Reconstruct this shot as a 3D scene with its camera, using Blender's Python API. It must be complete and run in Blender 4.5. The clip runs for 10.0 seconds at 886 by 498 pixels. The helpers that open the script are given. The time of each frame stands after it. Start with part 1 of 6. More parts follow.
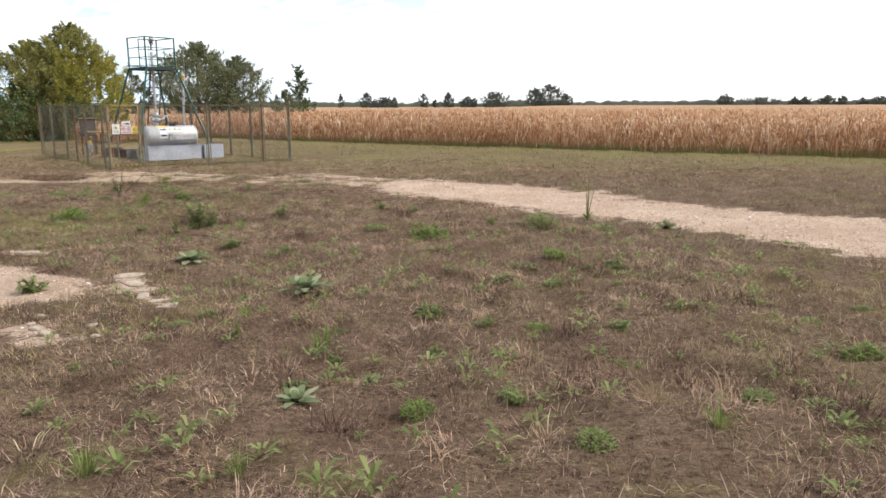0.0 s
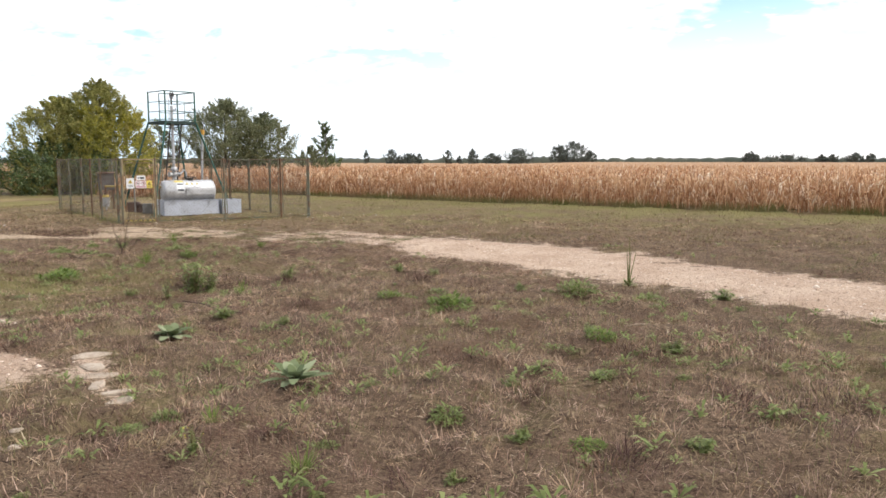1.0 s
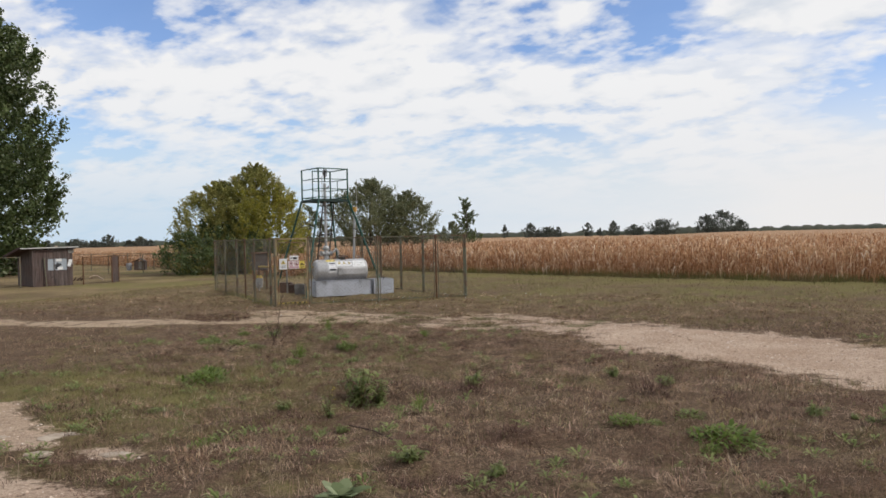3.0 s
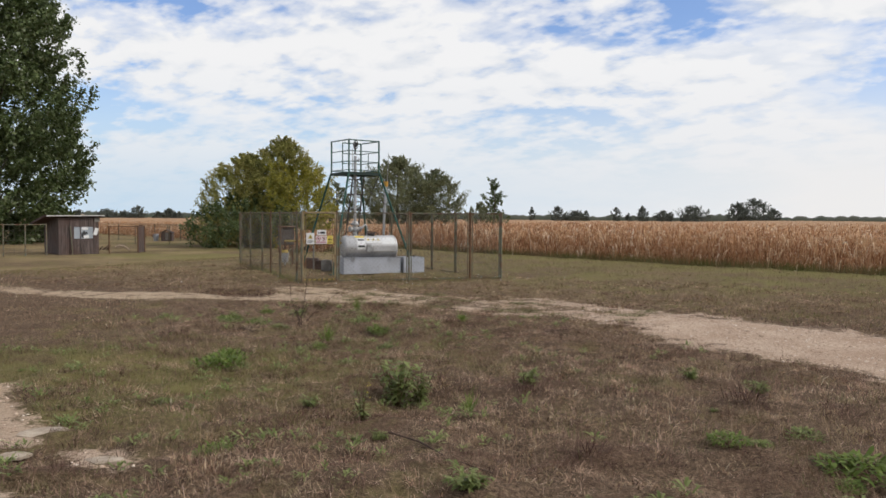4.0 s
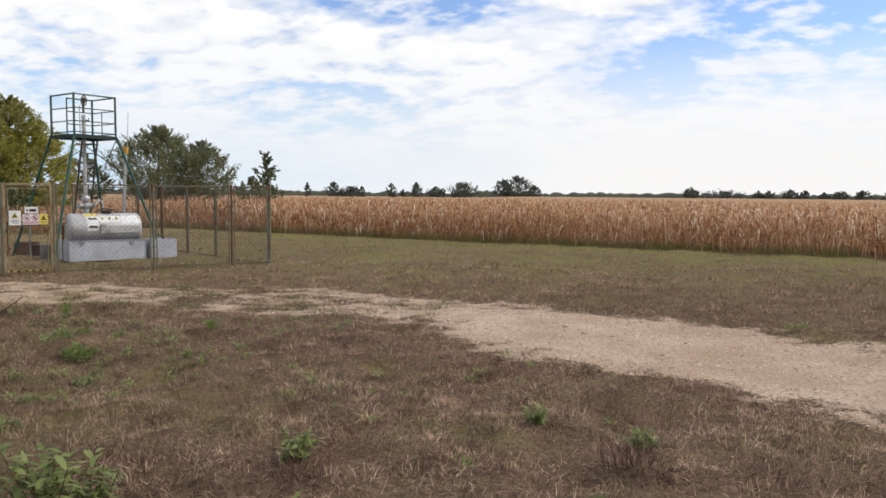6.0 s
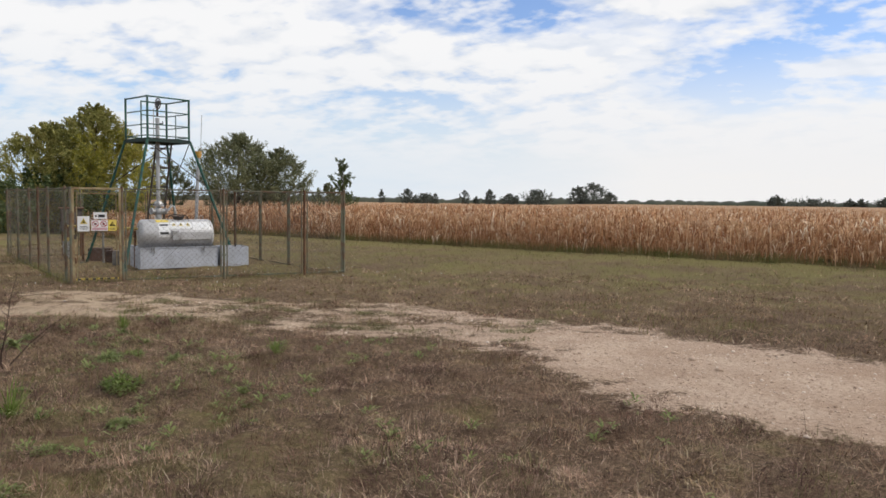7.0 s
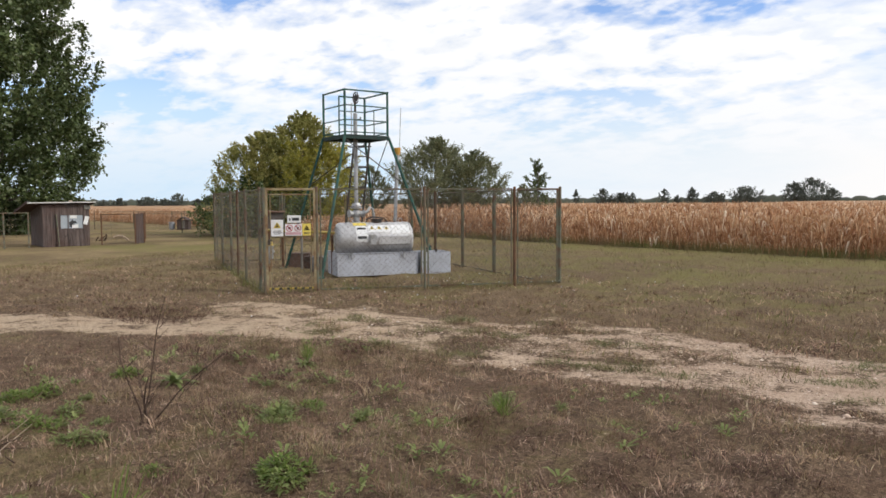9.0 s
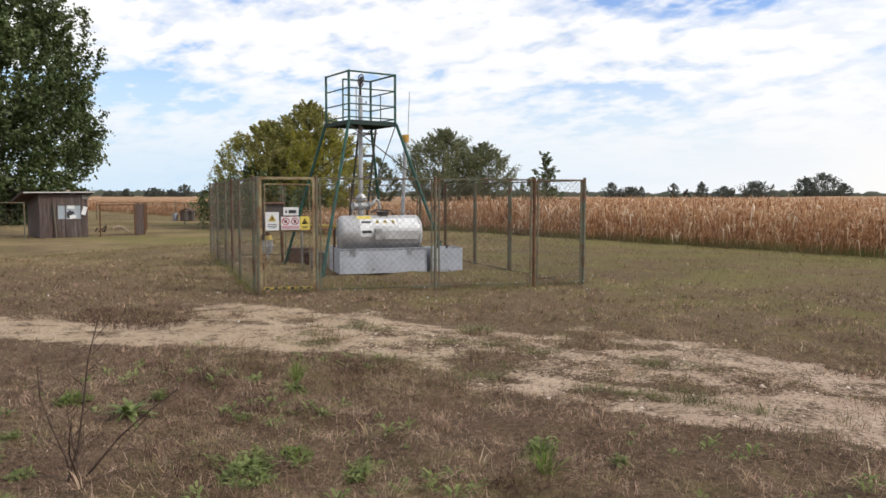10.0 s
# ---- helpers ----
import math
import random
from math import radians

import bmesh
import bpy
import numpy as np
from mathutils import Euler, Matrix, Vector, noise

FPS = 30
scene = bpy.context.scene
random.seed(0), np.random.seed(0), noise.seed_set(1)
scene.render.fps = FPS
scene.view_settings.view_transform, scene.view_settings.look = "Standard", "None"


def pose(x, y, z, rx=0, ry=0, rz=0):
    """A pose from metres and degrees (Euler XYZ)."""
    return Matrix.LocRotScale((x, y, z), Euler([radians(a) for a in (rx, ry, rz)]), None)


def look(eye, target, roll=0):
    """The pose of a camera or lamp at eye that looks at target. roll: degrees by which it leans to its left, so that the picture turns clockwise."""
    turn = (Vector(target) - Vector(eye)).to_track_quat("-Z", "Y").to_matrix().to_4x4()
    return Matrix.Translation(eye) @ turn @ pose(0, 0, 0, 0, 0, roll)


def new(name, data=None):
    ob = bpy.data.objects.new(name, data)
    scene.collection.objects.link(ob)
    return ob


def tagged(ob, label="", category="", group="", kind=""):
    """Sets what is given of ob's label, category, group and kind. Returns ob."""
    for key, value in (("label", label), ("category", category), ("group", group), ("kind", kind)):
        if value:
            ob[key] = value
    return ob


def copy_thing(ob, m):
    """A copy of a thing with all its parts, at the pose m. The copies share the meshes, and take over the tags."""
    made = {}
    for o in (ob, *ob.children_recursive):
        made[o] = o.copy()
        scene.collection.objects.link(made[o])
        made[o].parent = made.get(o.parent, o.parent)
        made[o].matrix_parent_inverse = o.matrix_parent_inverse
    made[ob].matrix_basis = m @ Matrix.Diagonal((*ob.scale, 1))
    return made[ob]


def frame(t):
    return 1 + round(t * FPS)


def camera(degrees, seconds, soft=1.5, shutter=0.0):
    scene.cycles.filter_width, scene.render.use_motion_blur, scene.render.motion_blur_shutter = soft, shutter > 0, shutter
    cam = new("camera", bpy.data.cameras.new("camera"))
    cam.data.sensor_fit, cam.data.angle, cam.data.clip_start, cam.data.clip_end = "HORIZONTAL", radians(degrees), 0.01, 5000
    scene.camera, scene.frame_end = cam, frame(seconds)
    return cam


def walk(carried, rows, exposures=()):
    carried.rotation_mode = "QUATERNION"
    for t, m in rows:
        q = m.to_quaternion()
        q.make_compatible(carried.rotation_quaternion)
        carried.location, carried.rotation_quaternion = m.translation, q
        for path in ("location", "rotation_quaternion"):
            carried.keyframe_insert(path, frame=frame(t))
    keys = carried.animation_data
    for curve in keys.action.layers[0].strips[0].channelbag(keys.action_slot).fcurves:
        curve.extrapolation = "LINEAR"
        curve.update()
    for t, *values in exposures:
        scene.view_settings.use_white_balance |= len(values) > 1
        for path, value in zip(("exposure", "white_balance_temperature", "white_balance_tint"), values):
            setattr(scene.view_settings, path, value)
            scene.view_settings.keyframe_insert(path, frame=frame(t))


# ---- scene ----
cam = camera(61.5, 10.0, 1.6)
PATH = [
    (0, (1.522, 0.558, 2.07), (1.087, 2.473, 1.688), -0.2),
    (0.5, (1.505, 1.131, 2.051), (1.073, 3.058, 1.731), -0.7),
    (1, (1.255, 1.763, 2.027), (0.754, 3.685, 1.791), -0.0),
    (1.5, (0.925, 2.349, 2.0), (0.394, 4.27, 1.823), 0.5),
    (2, (0.491, 3.002, 1.974), (-0.148, 4.896, 1.906), -0.2),
    (2.5, (0.057, 3.479, 2.036), (-0.677, 5.339, 2.002), -1.5),
    (3.8, (-1.031, 4.571, 1.981), (-1.997, 6.321, 1.921), -0.2),
    (4, (-1.173, 4.828, 1.954), (-2.081, 6.608, 1.868), 0.4),
    (4.5, (-1.512, 5.429, 1.976), (-2.247, 7.285, 1.848), 0.5),
    (5, (-1.802, 6.153, 1.959), (-2.357, 8.068, 1.808), -0.6),
    (5.2, (-1.883, 6.498, 1.952), (-2.364, 8.432, 1.788), -1.7),
    (6.3, (-2.239, 8.016, 1.901), (-2.566, 9.984, 1.77), 1.0),
    (6.5, (-2.33, 8.326, 1.915), (-2.696, 10.289, 1.791), 1.4),
    (7, (-2.708, 8.987, 1.886), (-3.241, 10.91, 1.757), 0.7),
    (7.5, (-3.056, 9.593, 1.85), (-3.73, 11.471, 1.699), -0.3),
    (8, (-3.523, 10.207, 1.845), (-4.348, 12.022, 1.689), 0.6),
    (8.5, (-3.909, 10.748, 1.852), (-4.86, 12.502, 1.713), 0.3),
    (9, (-4.267, 11.366, 1.801), (-5.273, 13.09, 1.674), -0.3),
    (9.5, (-4.682, 11.948, 1.813), (-5.691, 13.669, 1.669), -0.6),
    (10, (-5.09, 12.564, 1.778), (-6.111, 14.278, 1.632), 0.1),
]
EXPOSURES = [(0, 0.50), (1.2, 0.52), (2.0, 0.12), (2.5, -0.14), (3.4, -0.25), (4.0, -0.22), (4.6, -0.06), (6.4, -0.06), (7.0, -0.16), (7.6, -0.08), (8.3, 0.0), (10, 0.0)]
walk(cam, [(t, look(eye, target, roll)) for t, eye, target, roll in PATH], EXPOSURES)

# ---- sky and sun ----
SUN_AZ, SUN_EL = 75.0, 40.0      # degrees clockwise from +y, and above the horizon


class Nodes:
    """Short hand for node trees."""

    def __init__(self, tree):
        self.t = tree
        tree.nodes.clear()

    def add(self, kind, ins=(), **props):
        n = self.t.nodes.new(kind)
        for k, v in props.items():
            setattr(n, k, v)
        for k, v in dict(ins).items():
            if isinstance(v, bpy.types.NodeSocket):
                self.t.links.new(v, n.inputs[k])
            else:
                n.inputs[k].default_value = v
        return n

    def math(self, op, a, b=0.0, clamp=False):
        return self.add("ShaderNodeMath", {0: a, 1: b}, operation=op, use_clamp=clamp).outputs[0]

    def noise(self, vec, scale, detail=4, rough=0.55, dist=0.0):
        n = self.add("ShaderNodeTexNoise", {"Scale": scale, "Detail": detail, "Roughness": rough, "Distortion": dist})
        if vec is not None:
            self.t.links.new(vec, n.inputs["Vector"])
        return n.outputs["Fac"]

    def ramp(self, fac, stops):
        n = self.add("ShaderNodeValToRGB", {"Fac": fac})
        e = n.color_ramp.elements
        while len(e) < len(stops):
            e.new(0.5)
        for k, (p, c) in enumerate(stops):
            e[k].position = p
            e[k].color = (c, c, c, 1) if isinstance(c, (int, float)) else (*c, 1)
        return n.outputs["Color"]

    def mix(self, fac, a, b, mode="MIX"):
        n = self.add("ShaderNodeMix", data_type="RGBA", blend_type=mode)
        for i, v in ((0, fac), (6, a), (7, b)):
            if isinstance(v, bpy.types.NodeSocket):
                self.t.links.new(v, n.inputs[i])
            elif i == 0:
                n.inputs[0].default_value = v
            else:
                n.inputs[i].default_value = (*v, 1)
        return n.outputs[2]


world = bpy.data.worlds.new("sky")
scene.world = world
world.use_nodes = True
w = Nodes(world.node_tree)
sky = w.add("ShaderNodeTexSky", sky_type="NISHITA", sun_disc=False, sun_elevation=radians(SUN_EL), sun_rotation=radians(SUN_AZ), altitude=100, dust_density=0.7, ozone_density=2.0)
direction = w.add("ShaderNodeTexCoord").outputs["Generated"]
sep = w.add("ShaderNodeSeparateXYZ", {0: direction})
height = w.math("MAXIMUM", sep.outputs["Z"], 0.0)
lift = w.math("ADD", height, 0.26)
flat = w.add("ShaderNodeCombineXYZ", {0: w.math("DIVIDE", sep.outputs["X"], lift), 1: w.math("DIVIDE", sep.outputs["Y"], lift)}).outputs[0]
turned = w.add("ShaderNodeMapping", {"Vector": flat, "Rotation": (0, 0, radians(24)), "Scale": (1.0, 1.2, 1), "Location": (3.1, 1.7, 0)}).outputs[0]
broad = w.noise(turned, 1.5, 4, 0.5, 0.6)
puffs = w.noise(turned, 7.5, 4, 0.5, 0.2)
wisp = w.noise(turned, 21.0, 4, 0.5, 0.0)
bearing = w.math("ARCTAN2", sep.outputs["X"], sep.outputs["Y"])
ragged = w.math("ADD", w.math("MULTIPLY", w.math("SUBTRACT", puffs, 0.5), 1.6), w.math("MULTIPLY", w.math("SUBTRACT", wisp, 0.5), 0.9))


def bank(bearing_deg, rise_deg, wide, tall, rough):
    """A soft patch of sky: 1 in its middle, 0 outside, with a ragged rim."""
    a = w.math("DIVIDE", w.math("SUBTRACT", bearing, radians(bearing_deg)), radians(wide))
    b = w.math("DIVIDE", w.math("SUBTRACT", sep.outputs["Z"], math.sin(radians(rise_deg))), radians(tall))
    d = w.math("SQRT", w.math("ADD", w.math("MULTIPLY", a, a), w.math("MULTIPLY", b, b)))
    return w.ramp(w.math("ADD", w.math("SUBTRACT", 1.0, d), w.math("MULTIPLY", ragged, rough)), [(0.0, 0.0), (0.38, 1.0)])


cover = w.math("ADD", w.math("ADD", w.math("MULTIPLY", broad, 0.50), w.math("MULTIPLY", puffs, 0.36)), w.math("MULTIPLY", wisp, 0.14))
for spot, amount in (((-12, 17, 20, 6.5, 0.5), -0.06), ((-46, 16, 13, 4, 0.5), -0.03), ((11, 11, 15, 7, 0.5), -0.08), ((-55, 7.2, 14, 1.6, 0.3), -0.08), ((-30, 10.5, 26, 2.6, 0.6), 0.045)):
    cover = w.math("ADD", cover, w.math("MULTIPLY", bank(*spot), amount))
cloud = w.ramp(cover, [(0.405, 0.05), (0.455, 0.62), (0.52, 1.0)])
cloud = w.math("MAXIMUM", cloud, bank(2.0, 15.5, 10.0, 3.6, 0.45))
cloud = w.math("MAXIMUM", cloud, w.math("MULTIPLY", bank(-6.0, 10.8, 12.0, 2.2, 0.6), 0.9))
cloud = w.math("MAXIMUM", cloud, w.math("MULTIPLY", bank(13.0, 9.2, 5.0, 1.0, 0.6), 0.85))
shade = w.ramp(w.math("ADD", w.math("MULTIPLY", puffs, 0.7), w.math("MULTIPLY", broad, 0.3)), [(0.34, (0.80, 0.85, 0.93)), (0.53, (1.04, 1.04, 1.05))])
blue = w.mix(1.0, sky.outputs[0], (0.135, 0.150, 0.185), "MULTIPLY")
high = w.mix(cloud, blue, shade)
aside = w.math("ADD", w.math("MULTIPLY", sep.outputs["X"], 0.85), w.math("MULTIPLY", sep.outputs["Y"], 0.45))
low = w.mix(w.ramp(w.math("ADD", aside, w.math("MULTIPLY", broad, 0.3)), [(0.0, 0.0), (0.62, 1.0)]), (0.66, 0.82, 0.97), (1.0, 0.985, 0.975))
low = w.mix(w.math("MULTIPLY", cloud, w.ramp(height, [(0.02, 0.15), (0.12, 0.8)])), low, (0.96, 0.97, 1.0))
colour = w.mix(w.ramp(height, [(0.05, 0.0), (0.20, 1.0)]), low, high)
w.add("ShaderNodeOutputWorld", {0: w.add("ShaderNodeBackground", {0: colour, 1: 1.0}).outputs[0]})

sun = new("sun", bpy.data.lights.new("sun", "SUN"))
sun.data.energy, sun.data.angle, sun.data.color = 2.4, radians(4), (1.0, 0.95, 0.87)
sa, se = radians(SUN_AZ), radians(SUN_EL)
sun.matrix_world = look((0, 0, 0), (-math.sin(sa) * math.cos(se), -math.cos(sa) * math.cos(se), -math.sin(se)))

# ---- materials ----


def material(name, build, rough=0.8, metal=0.0, gloss=0.4):
    """A principled material; build(n, position, random) returns colour and, if wanted, height and roughness sockets."""
    m = bpy.data.materials.new(name)
    m.use_nodes = True
    n = Nodes(m.node_tree)
    pos = n.add("ShaderNodeNewGeometry").outputs["Position"]
    made = build(n, pos)
    col, hgt, rgh = (list(made) + [None, None])[:3] if isinstance(made, (tuple, list)) else (made, None, None)
    b = n.add("ShaderNodeBsdfPrincipled", {"Base Color": col, "Roughness": rough if rgh is None else rgh, "Metallic": metal, "Specular IOR Level": gloss})
    if hgt is not None:
        sock, dist = hgt
        n.t.links.new(n.add("ShaderNodeBump", {"Height": sock, "Distance": dist, "Strength": 0.8}).outputs[0], b.inputs["Normal"])
    n.add("ShaderNodeOutputMaterial", {0: b.outputs[0]})
    return m


def worn(name, base, dark, scale=6.0, rough=0.7, metal=0.0, bump=0.002, lo=0.42, hi=0.62):
    def build(n, p):
        a = n.noise(p, scale, 6, 0.6)
        f = n.noise(p, scale * 9, 4, 0.6)
        c = n.mix(n.ramp(a, [(lo, 0.0), (hi, 1.0)]), base, dark)
        c = n.mix(n.math("MULTIPLY", f, 0.35), c, tuple(v * 0.5 for v in base))
        return c, (f, bump), n.math("ADD", n.math("MULTIPLY", a, 0.25), rough - 0.12)
    return material(name, build, rough, metal)


def foliage(name, ramp, rough=0.6, patch=None, glow=0.35):
    """Leaves: a colour for each leaf, patches at a larger scale, and some light through the leaf."""
    m = bpy.data.materials.new(name)
    m.use_nodes = True
    n = Nodes(m.node_tree)
    geo = n.add("ShaderNodeNewGeometry")
    c = n.ramp(geo.outputs["Random Per Island"], ramp)
    for scale, other, amount, *limits in patch or ():
        lo, hi = limits or (0.42, 0.62)
        k = n.noise(geo.outputs["Position"], scale, 5, 0.6)
        c = n.mix(n.math("MULTIPLY", n.ramp(k, [(lo, 0.0), (hi, 1.0)]), amount), c, other)
    b = n.add("ShaderNodeBsdfPrincipled", {"Base Color": c, "Roughness": rough, "Specular IOR Level": 0.15})
    tr = n.add("ShaderNodeBsdfTranslucent", {"Color": c})
    n.add("ShaderNodeOutputMaterial", {0: n.add("ShaderNodeMixShader", {0: glow, 1: b.outputs[0], 2: tr.outputs[0]}).outputs[0]})
    return m


def ground_build(n, p):
    bare = n.add("ShaderNodeAttribute", attribute_name="bare").outputs["Fac"]
    lush = n.add("ShaderNodeAttribute", attribute_name="lush").outputs["Fac"]
    big = n.noise(p, 0.45, 5, 0.6)
    mid = n.noise(p, 2.6, 5, 0.65, 0.4)
    fine = n.noise(p, 22, 6, 0.7)
    tiny = n.noise(p, 95, 4, 0.7)
    # Soil and thatch, darkened in colour for the shade in gaps between blades.
    dry = n.mix(n.ramp(mid, [(0.36, 0.0), (0.62, 1.0)]), (0.070, 0.042, 0.029), (0.150, 0.098, 0.064))
    dry = n.mix(n.ramp(fine, [(0.42, 1.0), (0.56, 0.0)]), dry, (0.028, 0.017, 0.012))
    dry = n.mix(n.ramp(tiny, [(0.50, 0.0), (0.72, 0.65)]), dry, (0.36, 0.27, 0.18))
    dark = n.noise(p, 1.3, 5, 0.6)
    dry = n.mix(n.ramp(dark, [(0.52, 0.0), (0.68, 0.7)]), dry, (0.075, 0.042, 0.029))
    dry = n.mix(n.ramp(n.noise(p, 3.7, 5, 0.6), [(0.54, 0.0), (0.64, 0.7)]), dry, (0.045, 0.026, 0.018))
    for turn in (0.4, 1.5, 2.5):
        strand = n.noise(n.add("ShaderNodeMapping", {"Vector": p, "Rotation": (0, 0, turn), "Scale": (34, 150, 40)}).outputs[0], 1.0, 3, 0.6, 0.9)
        dry = n.mix(n.ramp(strand, [(0.55, 0.0), (0.66, 0.45)]), dry, (0.42, 0.30, 0.195))
    green = n.mix(fine, (0.095, 0.092, 0.030), (0.255, 0.225, 0.085))
    g = n.math("ADD", n.math("MULTIPLY", big, 0.55), n.math("MULTIPLY", mid, 0.45))
    g = n.math("ADD", g, n.math("MULTIPLY", lush, 0.21))
    straw = n.add("ShaderNodeAttribute", attribute_name="straw").outputs["Fac"]
    dry = n.mix(straw, dry, n.mix(n.math("ADD", n.math("MULTIPLY", fine, 0.5), n.math("MULTIPLY", mid, 0.5)), (0.105, 0.070, 0.038), (0.44, 0.34, 0.175)))
    dry = n.mix(n.math("MULTIPLY", n.ramp(n.noise(p, 0.22, 4, 0.6), [(0.42, 0.0), (0.58, 1.0)]), 0.7), dry, n.mix(n.ramp(n.math("ADD", n.math("MULTIPLY", fine, 0.6), n.math("MULTIPLY", tiny, 0.4)), [(0.40, 0.0), (0.62, 1.0)]), (0.045, 0.027, 0.020), (0.215, 0.150, 0.098)))
    turf = n.mix(n.ramp(g, [(0.53, 0.0), (0.70, 0.75)]), dry, green)
    sand = n.mix(n.ramp(n.noise(p, 1.1, 5, 0.65), [(0.35, 0.0), (0.65, 1.0)]), (0.385, 0.272, 0.195), (0.53, 0.405, 0.305))
    sand = n.mix(n.math("MULTIPLY", n.ramp(n.math("MULTIPLY", n.add("ShaderNodeSeparateXYZ", {0: p}).outputs["X"], -0.1), [(0.5, 0.0), (1.0, 1.0)]), 0.5), sand, n.mix(mid, (0.25, 0.185, 0.105), (0.50, 0.40, 0.25)))
    sand = n.mix(n.ramp(fine, [(0.36, 0.8), (0.52, 0.0)]), sand, (0.25, 0.17, 0.12))
    sand = n.mix(n.ramp(tiny, [(0.54, 0.0), (0.66, 0.85)]), sand, (0.60, 0.46, 0.35))
    edge = n.math("ADD", bare, n.math("MULTIPLY", n.math("SUBTRACT", n.math("ADD", n.math("MULTIPLY", mid, 0.60), n.math("MULTIPLY", fine, 0.40)), 0.5), 2.9))
    col = n.mix(n.ramp(edge, [(0.36, 0.0), (0.66, 1.0)]), turf, sand)
    return col, (n.math("ADD", n.math("MULTIPLY", fine, 0.7), n.math("MULTIPLY", tiny, 0.4)), 0.035)


M_GROUND = material("dry_turf_and_sand", ground_build, 0.98, 0.0, 0.05)
M_GRASS = foliage("dry_grass_blades", [(0.0, (0.057, 0.030, 0.023)), (0.30, (0.132, 0.070, 0.054)), (0.42, (0.414, 0.243, 0.179)), (0.66, (0.615, 0.397, 0.280)), (0.86, (0.538, 0.397, 0.224)), (1.0, (0.880, 0.758, 0.567))],
                  0.8, [(0.6, (0.276, 0.231, 0.097), 0.5), (1.75, (0.219, 0.196, 0.095), 0.75, 0.53, 0.60), (2.1, (0.802, 0.556, 0.417), 0.50, 0.51, 0.61), (1.3, (0.125, 0.062, 0.048), 0.80, 0.50, 0.60), (3.7, (0.075, 0.038, 0.030), 0.8, 0.53, 0.61), (9.0, (0.057, 0.030, 0.024), 0.8, 0.53, 0.60), (0.17, (0.238, 0.166, 0.090), 0.40, 0.46, 0.60)], 0.25)
M_GREENGRASS = foliage("green_grass_blades", [(0.0, (0.095, 0.115, 0.032)), (0.6, (0.17, 0.185, 0.055)), (1.0, (0.29, 0.26, 0.11))], 0.7, [(0.8, (0.27, 0.21, 0.10), 0.7), (0.3, (0.24, 0.165, 0.095), 0.85, 0.50, 0.62), (0.35, (0.11, 0.075, 0.045), 0.7, 0.56, 0.66)], 0.3)
M_TURFGREEN = foliage("grey_green_turf_blades", [(0.0, (0.085, 0.095, 0.040)), (0.5, (0.165, 0.170, 0.070)), (1.0, (0.30, 0.28, 0.14))], 0.7, [(0.8, (0.22, 0.185, 0.085), 0.5), (2.6, (0.10, 0.085, 0.045), 0.6, 0.52, 0.62)], 0.3)
M_WEED = foliage("weed_leaves", [(0.0, (0.125, 0.155, 0.048)), (0.6, (0.195, 0.235, 0.078)), (1.0, (0.30, 0.33, 0.13))], 0.55, None, 0.4)
M_BRIGHT = foliage("bright_weed_leaves", [(0.0, (0.10, 0.145, 0.032)), (0.6, (0.165, 0.225, 0.052)), (1.0, (0.25, 0.30, 0.085))], 0.55, None, 0.4)
M_MULLEIN = foliage("felted_grey_green_leaves", [(0.0, (0.13, 0.16, 0.075)), (0.6, (0.20, 0.235, 0.12)), (1.0, (0.32, 0.35, 0.21))], 0.85, None, 0.25)
M_LITTER = foliage("straw_litter", [(0.0, (0.075, 0.040, 0.032)), (0.30, (0.214, 0.118, 0.090)), (0.6, (0.501, 0.332, 0.248)), (1.0, (0.852, 0.627, 0.483))], 0.8, [(1.3, (0.138, 0.071, 0.056), 0.75, 0.52, 0.63), (0.9, (0.627, 0.426, 0.326), 0.5, 0.50, 0.62)], 0.1)
M_DEADGRASS = foliage("dead_dark_grass", [(0.0, (0.042, 0.022, 0.018)), (0.5, (0.090, 0.048, 0.038)), (0.85, (0.155, 0.090, 0.068)), (1.0, (0.32, 0.22, 0.16))], 0.85, None, 0.15)
M_STEM = worn("dry_brown_stem", (0.065, 0.038, 0.028), (0.11, 0.07, 0.048), 20, 0.85)
M_GRAVEL = foliage("track_gravel", [(0.0, (0.31, 0.22, 0.16)), (0.25, (0.47, 0.345, 0.255)), (0.8, (0.62, 0.475, 0.365)), (1.0, (0.78, 0.67, 0.56))], 0.9, None, 0.0)
# Pale dry leaves; the ramp's top end also paints in bright leaf highlights.
M_CORN = foliage("dry_corn_leaves", [(0.0, (0.19, 0.085, 0.042)), (0.28, (0.36, 0.18, 0.092)), (0.62, (0.56, 0.325, 0.175)), (0.80, (0.72, 0.49, 0.30)), (0.90, (0.84, 0.66, 0.46)), (1.0, (0.90, 0.80, 0.64))], 0.7, [(0.25, (0.42, 0.22, 0.11), 0.3)], 0.35)
M_CORNFAR = worn("far_corn_tops", (0.47, 0.285, 0.145), (0.26, 0.14, 0.068), 1.6, 0.9, 0, 0.1)
M_BARK = worn("grey_brown_bark", (0.085, 0.068, 0.052), (0.15, 0.125, 0.10), 5, 0.9, 0, 0.02)
M_LEAF_OLIVE = foliage("olive_yellow_leaves", [(0.0, (0.208, 0.207, 0.069)), (0.5, (0.340, 0.329, 0.104)), (1.0, (0.505, 0.451, 0.162))], 0.6, [(0.3, (0.196, 0.207, 0.069), 0.5), (0.55, (0.416, 0.329, 0.116), 0.4, 0.50, 0.62)], 0.5)
